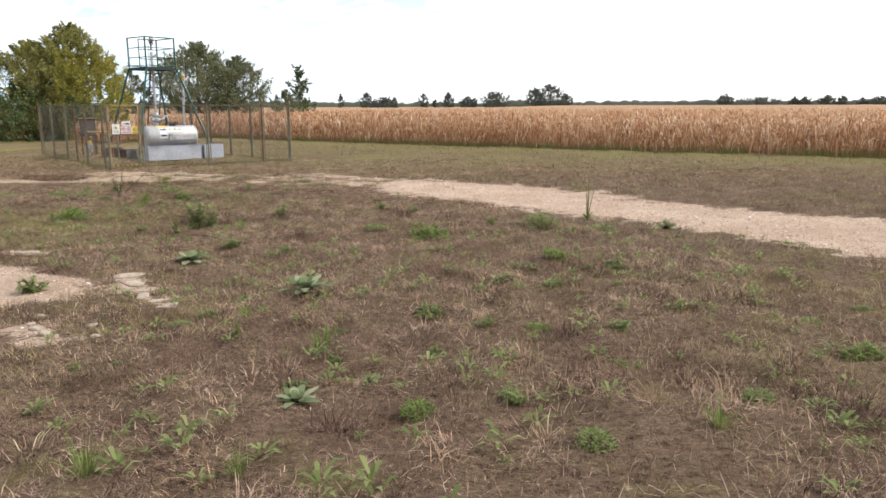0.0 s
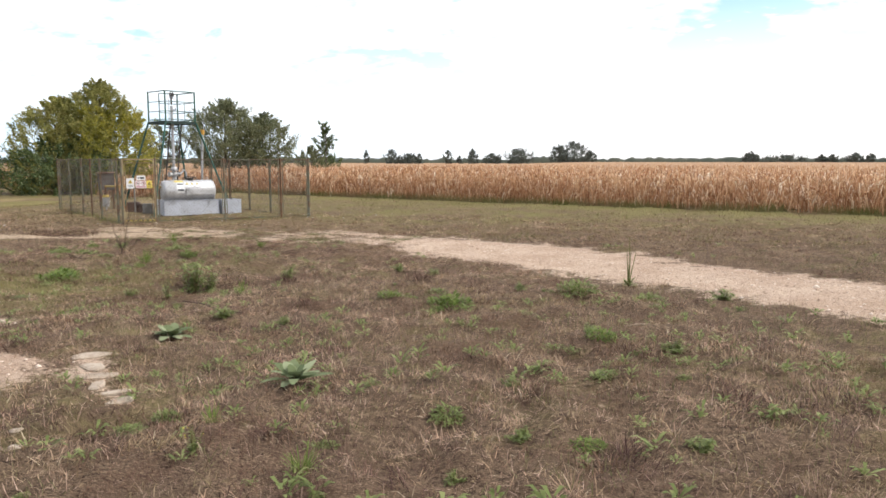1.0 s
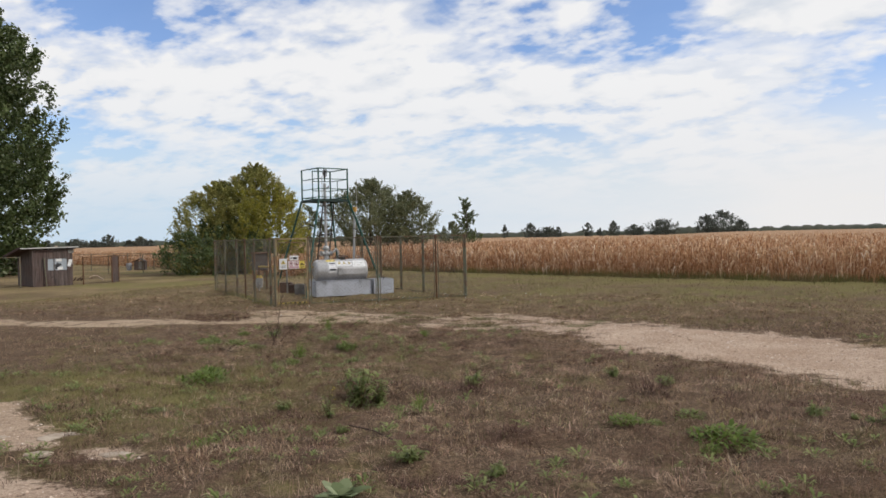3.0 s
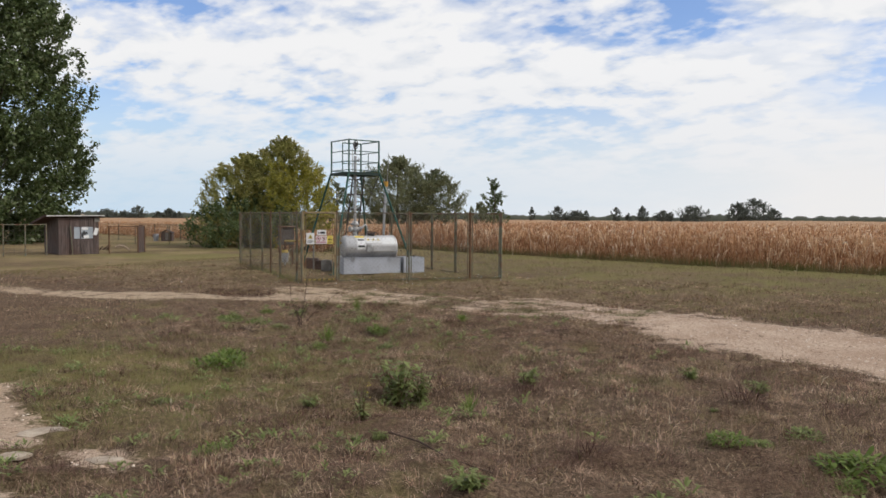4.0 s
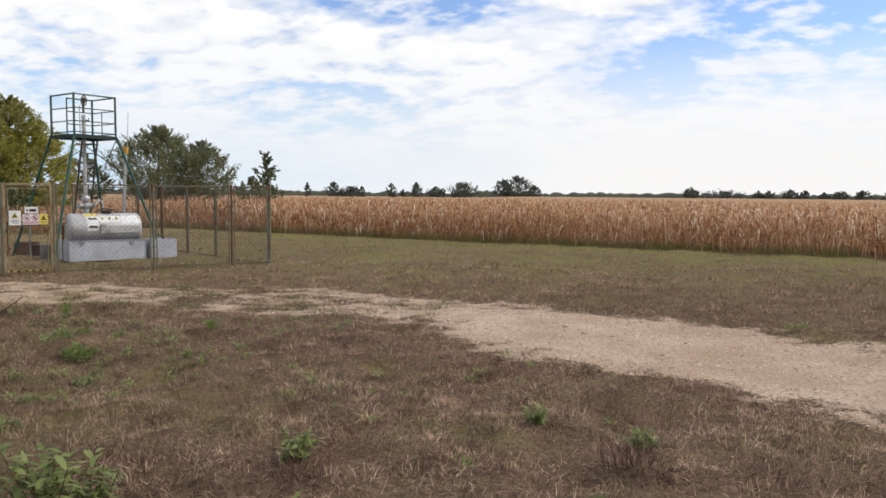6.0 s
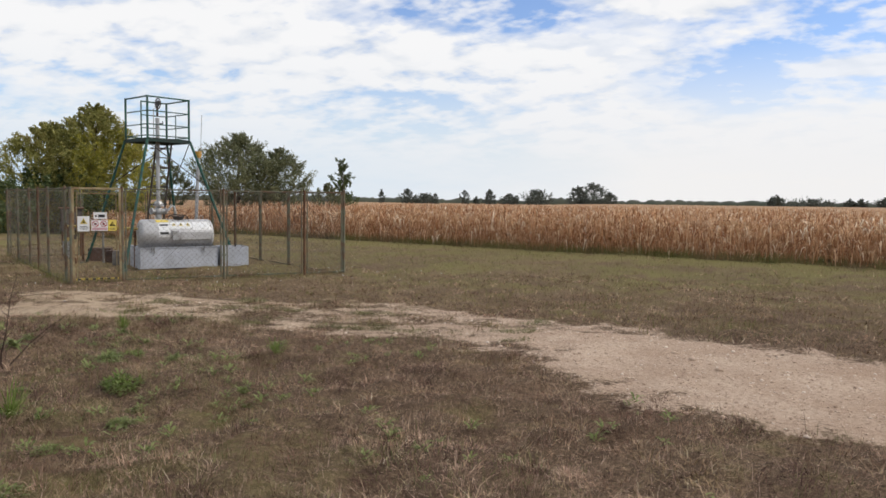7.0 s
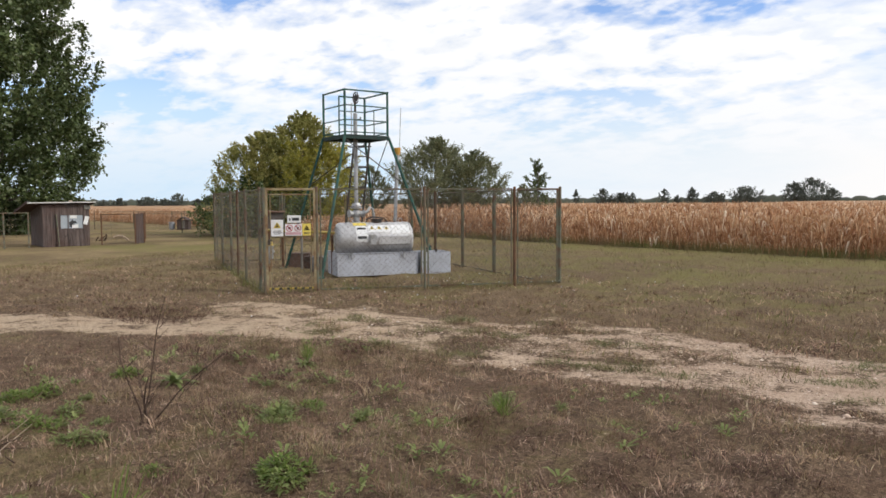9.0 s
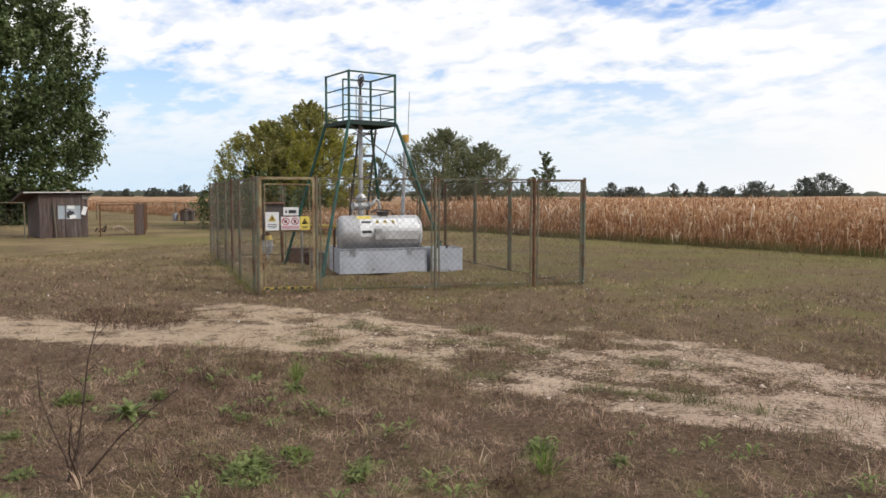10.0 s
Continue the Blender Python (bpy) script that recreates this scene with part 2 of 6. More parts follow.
M_LEAF_YELLOW = foliage("yellow_green_leaves", [(0.0, (0.297, 0.286, 0.050)), (0.5, (0.429, 0.396, 0.072)), (1.0, (0.550, 0.484, 0.099))], 0.6, [(0.5, (0.220, 0.231, 0.055), 0.4)], 0.5)
M_LEAF_DARK = foliage("dark_poplar_leaves", [(0.0, (0.060, 0.086, 0.031)), (0.6, (0.114, 0.150, 0.055)), (0.9, (0.180, 0.216, 0.096)), (1.0, (0.336, 0.372, 0.240))], 0.42, [(0.3, (0.055, 0.075, 0.03), 0.5)], 0.25)
M_LEAF_GREY = foliage("grey_green_leaves", [(0.0, (0.124, 0.134, 0.075)), (0.6, (0.204, 0.216, 0.115)), (1.0, (0.291, 0.297, 0.176))], 0.6, [(0.12, (0.119, 0.139, 0.066), 0.5)], 0.3)
# Far leaves: raised, greyed colour has the distance haze painted in.
M_LEAF_FAR = foliage("hazed_distant_leaves", [(0.0, (0.085, 0.098, 0.082)), (1.0, (0.15, 0.162, 0.135))], 0.8, None, 0.2)
M_GREENSTEEL = worn("green_painted_steel", (0.022, 0.105, 0.078), (0.030, 0.058, 0.045), 7, 0.55, 0.1)
M_FENCE = worn("weathered_fence_steel", (0.16, 0.165, 0.115), (0.16, 0.085, 0.05), 4.5, 0.75, 0.1)
M_GATE = worn("rusty_yellowed_gate_steel", (0.36, 0.30, 0.17), (0.22, 0.12, 0.06), 4, 0.75, 0.1)
M_WIRE = worn("galvanised_wire", (0.13, 0.122, 0.105), (0.12, 0.075, 0.048), 6, 0.6, 0.4)
M_RUST = worn("rusty_iron", (0.17, 0.085, 0.045), (0.10, 0.055, 0.035), 12, 0.85, 0.2)
M_DARKIRON = worn("dark_iron", (0.055, 0.055, 0.055), (0.10, 0.07, 0.05), 12, 0.6, 0.4)
M_TANK = worn("brushed_tank_steel", (0.58, 0.57, 0.565), (0.46, 0.445, 0.435), 3.0, 0.42, 0.3, 0.001)
M_BUND = worn("pale_grey_painted_plate", (0.50, 0.52, 0.57), (0.40, 0.41, 0.44), 2.5, 0.55, 0.1, 0.001)
M_GALV = worn("galvanised_pipe", (0.50, 0.50, 0.50), (0.36, 0.35, 0.33), 8, 0.45, 0.6)
M_WHITE = worn("white_sign_enamel", (0.80, 0.80, 0.79), (0.70, 0.69, 0.66), 5, 0.5, 0, 0.0005)
M_YELLOW = worn("yellow_sign_enamel", (0.80, 0.62, 0.10), (0.70, 0.55, 0.14), 8, 0.5, 0, 0.0005)
M_BLACK = worn("black_print", (0.025, 0.025, 0.028), (0.05, 0.05, 0.05), 10, 0.6, 0, 0.0003)
M_RED = worn("red_print", (0.45, 0.04, 0.05), (0.36, 0.05, 0.05), 10, 0.6, 0, 0.0003)
M_PINK = worn("faded_red_print", (0.60, 0.36, 0.38), (0.5, 0.28, 0.3), 10, 0.6, 0, 0.0003)
M_YPIPE = worn("yellow_gas_pipe", (0.55, 0.40, 0.07), (0.38, 0.27, 0.08), 6, 0.55)
M_CONCRETE = worn("stained_concrete", (0.26, 0.245, 0.22), (0.13, 0.115, 0.10), 4, 0.9, 0, 0.004)
M_BRICK = worn("brown_stained_blocks", (0.125, 0.075, 0.055), (0.07, 0.048, 0.04), 5, 0.9, 0, 0.004)
def board_build(n, p):
    streak = n.noise(n.add("ShaderNodeMapping", {"Vector": p, "Scale": (9, 9, 0.7)}).outputs[0], 1.0, 5, 0.65)
    c = n.mix(n.ramp(streak, [(0.36, 0.0), (0.66, 1.0)]), (0.045, 0.034, 0.031), (0.155, 0.118, 0.105))
    c = n.mix(n.math("MULTIPLY", n.ramp(n.noise(p, 0.8, 4, 0.6), [(0.45, 0.0), (0.62, 1.0)]), 0.6), c, (0.085, 0.048, 0.038))
    return c, (streak, 0.006)


M_BOARD = material("weathered_boards", board_build, 0.9)
M_CABINET = worn("grey_brown_cabinet_paint", (0.12, 0.105, 0.095), (0.085, 0.062, 0.05), 5, 0.7, 0.1)
M_DECK = worn("dark_green_deck_steel", (0.016, 0.045, 0.037), (0.03, 0.035, 0.03), 9, 0.65, 0.2)
M_SOFFIT = worn("red_brown_soffit", (0.065, 0.030, 0.024), (0.04, 0.02, 0.018), 4, 0.9)
M_ROOFEDGE = worn("pale_roof_edge", (0.62, 0.61, 0.58), (0.45, 0.43, 0.40), 5, 0.6)
M_STONE = worn("pale_limestone", (0.50, 0.41, 0.315), (0.31, 0.24, 0.175), 7, 0.9, 0, 0.01)
M_ORANGE = worn("amber_lamp_plastic", (0.62, 0.33, 0.05), (0.5, 0.27, 0.06), 12, 0.4)
M_FLOWER = worn("yellow_petals", (0.75, 0.62, 0.06), (0.65, 0.5, 0.05), 30, 0.7)
M_BARKSTICK = worn("bleached_stick", (0.48, 0.37, 0.26), (0.30, 0.22, 0.15), 14, 0.85)
M_GLASS = material("dusty_window_glass", lambda n, p: n.mix(n.noise(p, 5), (0.42, 0.46, 0.50), (0.25, 0.28, 0.31)), 0.25)
M_WOODS = worn("distant_woods", (0.060, 0.070, 0.050), (0.095, 0.095, 0.066), 0.05, 0.95, 0, 0.3)

# ---- mesh helpers ----


def arrays_to_mesh(name, verts, faces, mat, smooth=False):
    """A mesh from a numpy array of points and one of quads."""
    me = bpy.data.meshes.new(name)
    verts, faces = np.asarray(verts, np.float32), np.asarray(faces, np.int32)
    k = faces.shape[1]
    me.vertices.add(len(verts))
    me.vertices.foreach_set("co", verts.ravel())
    me.loops.add(faces.size)
    me.loops.foreach_set("vertex_index", faces.ravel())
    me.polygons.add(len(faces))
    me.polygons.foreach_set("loop_start", np.arange(0, faces.size, k, dtype=np.int32))
    me.polygons.foreach_set("loop_total", np.full(len(faces), k, np.int32))
    me.update(calc_edges=True)
    if smooth:
        me.polygons.foreach_set("use_smooth", np.ones(len(faces), bool))
    me.materials.append(mat)
    return me


def part(name, bm, mat, parent=None, label="", smooth=False):
    """Links a bmesh as one mesh object under a thing or a part."""
    me = bpy.data.meshes.new(name)
    bm.normal_update()
    if smooth:
        for f in bm.faces:
            f.smooth = True
    bm.to_mesh(me)
    bm.free()
    me.materials.append(mat)
    ob = new(name, me)
    if parent is not None:
        ob.parent = parent
    if label:
        ob["label"] = label
    return ob


def thing(name, label, category, group="", kind="", at=None):
    ob = tagged(new(name), label, category, group, kind)
    if at is not None:
        ob.matrix_basis = at
    return ob


def tube(bm, pts, r, n=8, r1=None, cap=True):
    """A round bar along points; the radius runs from r to r1."""
    pts = [Vector(p) for p in pts]
    r1 = r if r1 is None else r1
    rings = []
    for i, p in enumerate(pts):
        d = (pts[min(i + 1, len(pts) - 1)] - pts[max(i - 1, 0)]).normalized()
        a = d.orthogonal().normalized()
        if abs(d.z) < 0.95:
            a = d.cross(Vector((0, 0, 1))).normalized()
        b = d.cross(a)
        k = r + (r1 - r) * i / max(1, len(pts) - 1)
        rings.append([bm.verts.new(p + k * (math.cos(2 * math.pi * j / n) * a + math.sin(2 * math.pi * j / n) * b)) for j in range(n)])
    for u, v in zip(rings, rings[1:]):
        for j in range(n):
            bm.faces.new((u[j], u[(j + 1) % n], v[(j + 1) % n], v[j]))
    if cap:
        bm.faces.new(rings[0][::-1])
        bm.faces.new(rings[-1])
    return bm


def box(bm, centre, size, rot=None, bevel=0.0):
    m = Matrix.Translation(centre) @ (rot.to_4x4() if rot else Matrix()) @ Matrix.Diagonal((*size, 1))
    made = bmesh.ops.create_cube(bm, size=1, matrix=m)
    if bevel:
        edges = list({e for v in made["verts"] for e in v.link_edges})
        bmesh.ops.bevel(bm, geom=edges, offset=bevel, segments=2, affect="EDGES")
    return bm


def B():
    return bmesh.new()


def turned_by(v):
    """The angle of a direction in the plan, in degrees."""
    return math.degrees(math.atan2(v[1], v[0]))


rng = np.random.default_rng(7)


def value_noise(x, y, seed=0):
    """Smooth noise from 0 to 1 on arrays."""
    xi, yi = np.floor(x).astype(np.int64), np.floor(y).astype(np.int64)
    fx, fy = x - xi, y - yi
    fx, fy = fx * fx * (3 - 2 * fx), fy * fy * (3 - 2 * fy)

    def h(a, b):
        v = np.sin(a * 127.1 + b * 311.7 + seed * 74.7) * 43758.5453
        return v - np.floor(v)
    return (h(xi, yi) * (1 - fx) + h(xi + 1, yi) * fx) * (1 - fy) + (h(xi, yi + 1) * (1 - fx) + h(xi + 1, yi + 1) * fx) * fy


def ground_z(x, y):
    """The lie of the land: a low rise that runs out in a plain."""
    x, y = np.asarray(x, float), np.asarray(y, float)
    v = 0.62 - 0.027 * np.clip(y, -6, 60) + 0.02 * np.clip(x, -15, 8)
    z = 0.08 * np.logaddexp(0, v / 0.08)
    near = np.exp(-((x + 4) ** 2 + (y - 14) ** 2) / 900.0)
    z = z + near * (0.11 * (value_noise(x / 1.7, y / 1.7, 3) - 0.5) + (0.105 * (value_noise(x / 0.42, y / 0.42, 5) - 0.5) + 0.08 * (value_noise(x / 0.21, y / 0.21, 6) - 0.5)) * (1 - 0.8 * np.clip(bare_mask(x, y) * 2, 0, 1)))
    hollow = np.exp(-(((x + 14.6) / 1.5) ** 2 + ((y - 19.2) / 0.8) ** 2))
    fall = np.clip((-x - 23) / 13, 0, 1) * np.clip((y - 5) / 15, 0, 1)
    return z - 0.10 * hollow - 0.7 * fall * fall * (3 - 2 * fall)


def gz(x, y):
    return float(ground_z(np.array([x]), np.array([y]))[0])


def segment_distance(x, y, pts):
    """Distance to a polyline of (x, y, half width), less the half width."""
    best = np.full(np.shape(x), 1e9)
    for (ax, ay, aw), (bx, by, bw) in zip(pts, pts[1:]):
        dx, dy = bx - ax, by - ay
        t = np.clip(((x - ax) * dx + (y - ay) * dy) / (dx * dx + dy * dy), 0, 1)
        best = np.minimum(best, np.hypot(x - ax - t * dx, y - ay - t * dy) - (aw + (bw - aw) * t))
    return best


TRACK = [(30, -12, 1.75), (9.0, 6.3, 1.4), (4.95, 10.3, 1.35), (3.0, 12.5, 1.2), (1.6, 13.95, 1.18), (-0.9, 16.85, 1.4), (-2.6, 18.1, 1.25), (-3.9, 18.8, 0.75), (-5.0, 19.2, 0.1)]
TRACK_NEAR = [(0.1, 14.8, 0.75), (-1.9, 16.2, 0.9), (-3.0, 17.0, 0.6), (-3.9, 17.9, 0.3)]
TRACK_LEFT = [(-11.0, 19.6, 0.55), (-13.0, 19.0, 0.95), (-15.4, 17.9, 0.75), (-18, 16.9, 0.45), (-24, 15.6, 0.4), (-60, 8, 0.4)]
RUT_NEAR = [(-3.0, 18.5, 0.9), (-4.6, 18.9, 0.75), (-5.8, 19.1, 0.5), (-7.4, 19.0, 0.28), (-8.9, 19.1, 0.2), (-10.2, 19.3, 0.1)]
RUT_FAR = [(-3.0, 19.3, 0.6), (-5.4, 20.5, 0.35), (-7.8, 21.1, 0.4), (-9.8, 21.1, 0.5), (-11.9, 20.7, 0.65), (-14.0, 20.6, 0.6)]
SPINE = [(-4.0, 19.4, 1.0), (-6.5, 20.1, 1.0), (-11.0, 20.0, 0.9)]
PATCHES = [[(-3.6, 6.1, 0.5), (-5.4, 6.7, 0.8)], [(-3.05, 6.8, 0.02), (-2.6, 6.3, 0.03), (-2.05, 5.85, 0.0)], [(-6.5, 8.2, 0.12), (-8.6, 8.9, 0.5)], [(-5.3, 8.2, 0.08), (-5.7, 8.3, 0.12)],
           [(-2.3, 4.8, 0.05), (-2.7, 5.1, 0.1)]]


def bare_mask(x, y):
    d = np.minimum(segment_distance(x, y, TRACK), segment_distance(x, y, TRACK_NEAR))
    b = np.clip(0.62 - d / 0.95 + 0.45 * (value_noise(x / 0.9, y / 0.5, 64) - 0.5) + 0.40 * (value_noise(x / 0.33, y / 0.24, 66) - 0.5), 0, 1)
    d = segment_distance(x, y, TRACK_LEFT)
    b = np.maximum(b, np.clip(0.5 - d / 0.9 + 0.3 * (value_noise(x / 1.1, y / 0.5, 62) - 0.5), 0, 0.64))
    patchy = 0.6 * value_noise(x / 1.1 + 0.3 * y, y / 0.5, 61) + 0.4 * value_noise(x / 0.45, y / 0.25, 65) - 0.5
    for way, level, top in ((RUT_NEAR, 0.42, 0.62), (RUT_FAR, 0.40, 0.58), (SPINE, 0.20, 0.48)):
        b = np.maximum(b, np.clip(level - segment_distance(x, y, way) / 1.1 + 1.5 * patchy, 0, top))
    for p in PATCHES:
        b = np.maximum(b, np.clip(0.58 - segment_distance(x, y, p) / 0.45 + 0.6 * (value_noise(x / 0.4, y / 0.25, 63) - 0.5), 0, 0.9))
    return b


def lush_mask(x, y):
    """Greener turf: beyond the track and towards the corn."""
    line = 35.7 - 0.36 * x
    far = np.clip((y - 21) / 6, 0, 1) * (0.5 - 0.35 * np.clip((-x - 14) / 8, 0, 1)) + np.clip(1 - np.abs(y - line + 1.5) / 2.5, 0, 1) * 0.9
    left = np.exp(-(((x + 7.8) / 2.8) ** 2 + ((y - 10.6) / 2.6) ** 2)) * 1.0
    # Green strip at the pens; its darker turf colour includes a shadow band.
    pens = np.clip(1.3 - ((x - 0.5 * (y - 39) + 36) / 9) ** 2 - ((y - 39.5) / 3.5) ** 2, 0, 1)
    return np.clip(far + left + pens, 0, 1)


def straw_mask(x, y):
    """Paler straw turf round the pens and beyond the track, sunlit brightness included in its colour."""
    return np.clip(np.clip((y - 19) / 5, 0, 1) * (0.2 + 0.6 * np.clip((-x - 12) / 8, 0, 1)), 0, 1)


# ---- the ground, one sheet to the horizon ----


def axis(lo, hi, step, far_lo, far_hi):
    mid = list(np.arange(lo, hi, step))
    out, s, v = [], step, hi
    while v < far_hi:
        out.append(v)
        s *= 1.18
        v += s
    back, s, v = [], step, lo
    while v > far_lo:
        s *= 1.18
        v -= s
        back.append(v)
    return np.array(back[::-1] + mid + out + [far_hi])


gx, gy = axis(-15, 6, 0.095, -3000, 3000), axis(2, 22, 0.095, -3000, 3000)
X, Y = np.meshgrid(gx, gy)
V = np.stack([X.ravel(), Y.ravel(), ground_z(X, Y).ravel()], 1)
nx, ny = len(gx), len(gy)
idx = np.arange(nx * ny).reshape(ny, nx)
F = np.stack([idx[:-1, :-1].ravel(), idx[:-1, 1:].ravel(), idx[1:, 1:].ravel(), idx[1:, :-1].ravel()], 1)
me = arrays_to_mesh("ground", V, F, M_GROUND, True)
for key, vals in (("bare", bare_mask(V[:, 0], V[:, 1])), ("lush", lush_mask(V[:, 0], V[:, 1])), ("straw", straw_mask(V[:, 0], V[:, 1]))):
    a = me.attributes.new(key, "FLOAT", "POINT")
    a.data.foreach_set("value", vals.astype(np.float32))
tagged(new("ground", me), "dry brown turf with a sandy track across a plain", "ground", kind="structure")

# ---- corn field ----
def corn_edge(x):
    """The field's near edge; it steps back behind the pens."""
    return 35.7 - 0.36 * np.asarray(x) + np.where(np.asarray(x) < -38, 6.0, 0.0)


def ribbon(pts, wid, side):
    """Quads along points, a leaf's width across."""
    V, F = [], []
    for p, w_ in zip(pts, wid):
        V += [np.asarray(p) - side * w_ / 2, np.asarray(p) + side * w_ / 2]
    for i in range(len(pts) - 1):
        F.append((2 * i, 2 * i + 1, 2 * i + 3, 2 * i + 2))
    return V, F


def corn_plant(seed, full=True):
    """A dry maize plant: stalk, hanging leaves, an ear and a tassel, as points and quads."""
    r = np.random.default_rng(seed)
    V, F = [], []

    def put(v, f):
        o = len(V)
        V.extend(v)
        F.extend([tuple(o + i for i in q) for q in f])
    h = 1.62
    for a in (0.3, 1.87):
        side = np.array([math.cos(a), math.sin(a), 0])
        put(*ribbon([(0, 0, 0 if full else 0.8), (0.01, 0, h)], [0.028, 0.012], side))
    for k in range(11 if full else 5):
        z = (0.25 + k * 0.12) if full else (0.85 + k * 0.16)
        a = k * 2.6 + r.uniform(-0.6, 0.6)
        out = np.array([math.cos(a), math.sin(a), 0])
        side = np.array([-math.sin(a), math.cos(a), r.uniform(-0.5, 0.5)])
        ln, rise, drop = r.uniform(0.24, 0.46), r.uniform(0.08, 0.30), r.uniform(0.15, 0.55)
        pts = [out * ln * s + np.array([0, 0, z + rise * math.sin(s * 2.2) - drop * s * s * s * 1.4]) for s in (0, 0.3, 0.6, 0.85, 1.0)]
        if not full:
            pts = pts[::2]
        wid = [0.025, 0.05, 0.043, 0.03, 0.010] if full else [0.035, 0.065, 0.02]
        put(*ribbon(pts, wid, side))
    for k in range(4 if full else 2):
        a = k * 1.7 + r.uniform(0, 1)
        out = np.array([math.cos(a), math.sin(a), 0])
        put(*ribbon([(0, 0, h - 0.05), out * 0.07 + np.array([0, 0, h + 0.12]), out * 0.15 + np.array([0, 0, h + 0.16])][:3 if full else 2], [0.012, 0.016, 0.008][:3 if full else 2], np.array([-out[1], out[0], 0])))
    if full:
        a = r.uniform(0, 6.28)
        out = np.array([math.cos(a), math.sin(a), 0])
        for s in (np.array([-out[1], out[0], 0]), out):
            put(*ribbon([out * 0.03 + np.array([0, 0, 0.72]), out * 0.08 + np.array([0, 0, 0.86]), out * 0.10 + np.array([0, 0, 0.98])], [0.03, 0.055, 0.015], s))
    return np.array(V), np.array(F)


def scatter(variants, xs, ys, zs, scales, lean=0.085):
    """Copies of plant meshes, turned and leaned, joined in one pair of arrays."""
    Vs, Fs, base = [], [], 0
    pick = rng.integers(0, len(variants), len(xs))
    for v, (PV, PF) in enumerate(variants):
        sel = np.where(pick == v)[0]
        if not len(sel):
            continue
        a = rng.uniform(0, 2 * math.pi, len(sel))
        c, s = np.cos(a)[:, None], np.sin(a)[:, None]
        sc = scales[sel][:, None]
        lx, ly = rng.normal(0, lean, (2, len(sel), 1))
        px, py, pz = PV[None, :, 0], PV[None, :, 1], PV[None, :, 2]
        x = (px * c - py * s) * sc + pz * sc * lx + xs[sel][:, None]
        y = (px * s + py * c) * sc + pz * sc * ly + ys[sel][:, None]
        z = pz * sc + zs[sel][:, None]
        Vs.append(np.stack([x, y, z], 2).reshape(-1, 3))
        n = PV.shape[0]
        Fs.append((PF[None] + (np.arange(len(sel)) * n)[:, None, None]).reshape(-1, PF.shape[1]) + base)
        base += n * len(sel)
    return np.concatenate(Vs), np.concatenate(Fs)


def corn_rows(first, last, spacing, x0, x1, gap):
    xs, ys = [], []
    for k in range(first, last):
        x = np.arange(x0, x1, gap)
        x = x + rng.uniform(-0.4 * gap, 0.4 * gap, len(x))
        xs.append(x)
        ys.append(corn_edge(x) + 0.2 + k * spacing + rng.normal(0, 0.07, len(x)))
    return np.concatenate(xs), np.concatenate(ys)


corn_full = [corn_plant(s) for s in range(8)]
corn_top = [corn_plant(s + 20, False) for s in range(8)]
cx, cy = corn_rows(0, 4, 0.72, -38, 26, 0.18)
ax_, ay_ = corn_rows(0, 3, 0.8, -120, -38, 0.35)
cx, cy = np.concatenate([cx, ax_]), np.concatenate([cy, ay_])
cs = rng.uniform(0.74, 0.97, len(cx)) * (0.92 + 0.16 * value_noise(cx / 4, cy / 4, 9))
Vc, Fc = scatter(corn_full, cx, cy, ground_z(cx, cy), cs)
tagged(new("corn_field_edge", arrays_to_mesh("corn_field_edge", Vc, Fc, M_CORN)), "ripe dry brown maize plants along the edge of the field", "corn", kind="stuff")
parts_x, parts_y = [], []
for first, last, gap, x0, x1 in ((4, 12, 0.23, -38, 30), (12, 32, 0.6, -38, 40), (32, 80, 1.6, -38, 60), (3, 26, 0.9, -120, -38)):
    a, b = corn_rows(first, last, 0.75, x0, x1, gap)
    parts_x.append(a)
    parts_y.append(b)
cx, cy = np.concatenate(parts_x), np.concatenate(parts_y)
cs = rng.uniform(0.78, 0.98, len(cx)) * (0.92 + 0.16 * value_noise(cx / 4, cy / 4, 9))
Vc, Fc = scatter(corn_top, cx, cy, ground_z(cx, cy), cs)
tagged(new("corn_field_rows", arrays_to_mesh("corn_field_rows", Vc, Fc, M_CORN)), "dense rows of dry maize behind the field edge", "corn", kind="stuff")


def corn_canopy():
    """The closed top of the field, from some rows in to the far woods."""
    us = np.concatenate([np.linspace(-200, -38.2, 130), [-38.0, -37.8], np.linspace(-37.5, 70, 150), np.geomspace(72, 420, 40)])
    us = np.concatenate([-np.geomspace(202, 560, 30)[::-1], us])
    ds = np.concatenate([[1.8], np.arange(2.6, 60, 0.8), np.geomspace(62, 330, 60)])
    U, D = np.meshgrid(us, ds)
    Xc, Yc = U, corn_edge(np.clip(U, -200, 70)) + D
    Zc = 1.02 + 0.20 * rng.random(U.shape) + 0.12 * value_noise(Xc / 3, Yc / 3, 4) + 0.10 * np.clip(D / 60, 0, 1)
    Zc[0] = 0.05
    Zc = Zc + ground_z(Xc, Yc)
    V = np.stack([Xc.ravel(), Yc.ravel(), Zc.ravel()], 1)
    i = np.arange(U.size).reshape(U.shape)
    F = np.stack([i[:-1, :-1].ravel(), i[:-1, 1:].ravel(), i[1:, 1:].ravel(), i[1:, :-1].ravel()], 1)
    return V, F


Vc, Fc = corn_canopy()
tagged(new("corn_field_canopy", arrays_to_mesh("corn_field_canopy", Vc, Fc, M_CORNFAR)), "closed tops of a ripe brown maize field", "corn", kind="stuff")

# ---- the fenced well ----
SW, SE = Vector((-14.64, 22.2, 0)), Vector((-10.2, 26.55, 0))
U = (SE - SW).normalized()                 # along the front
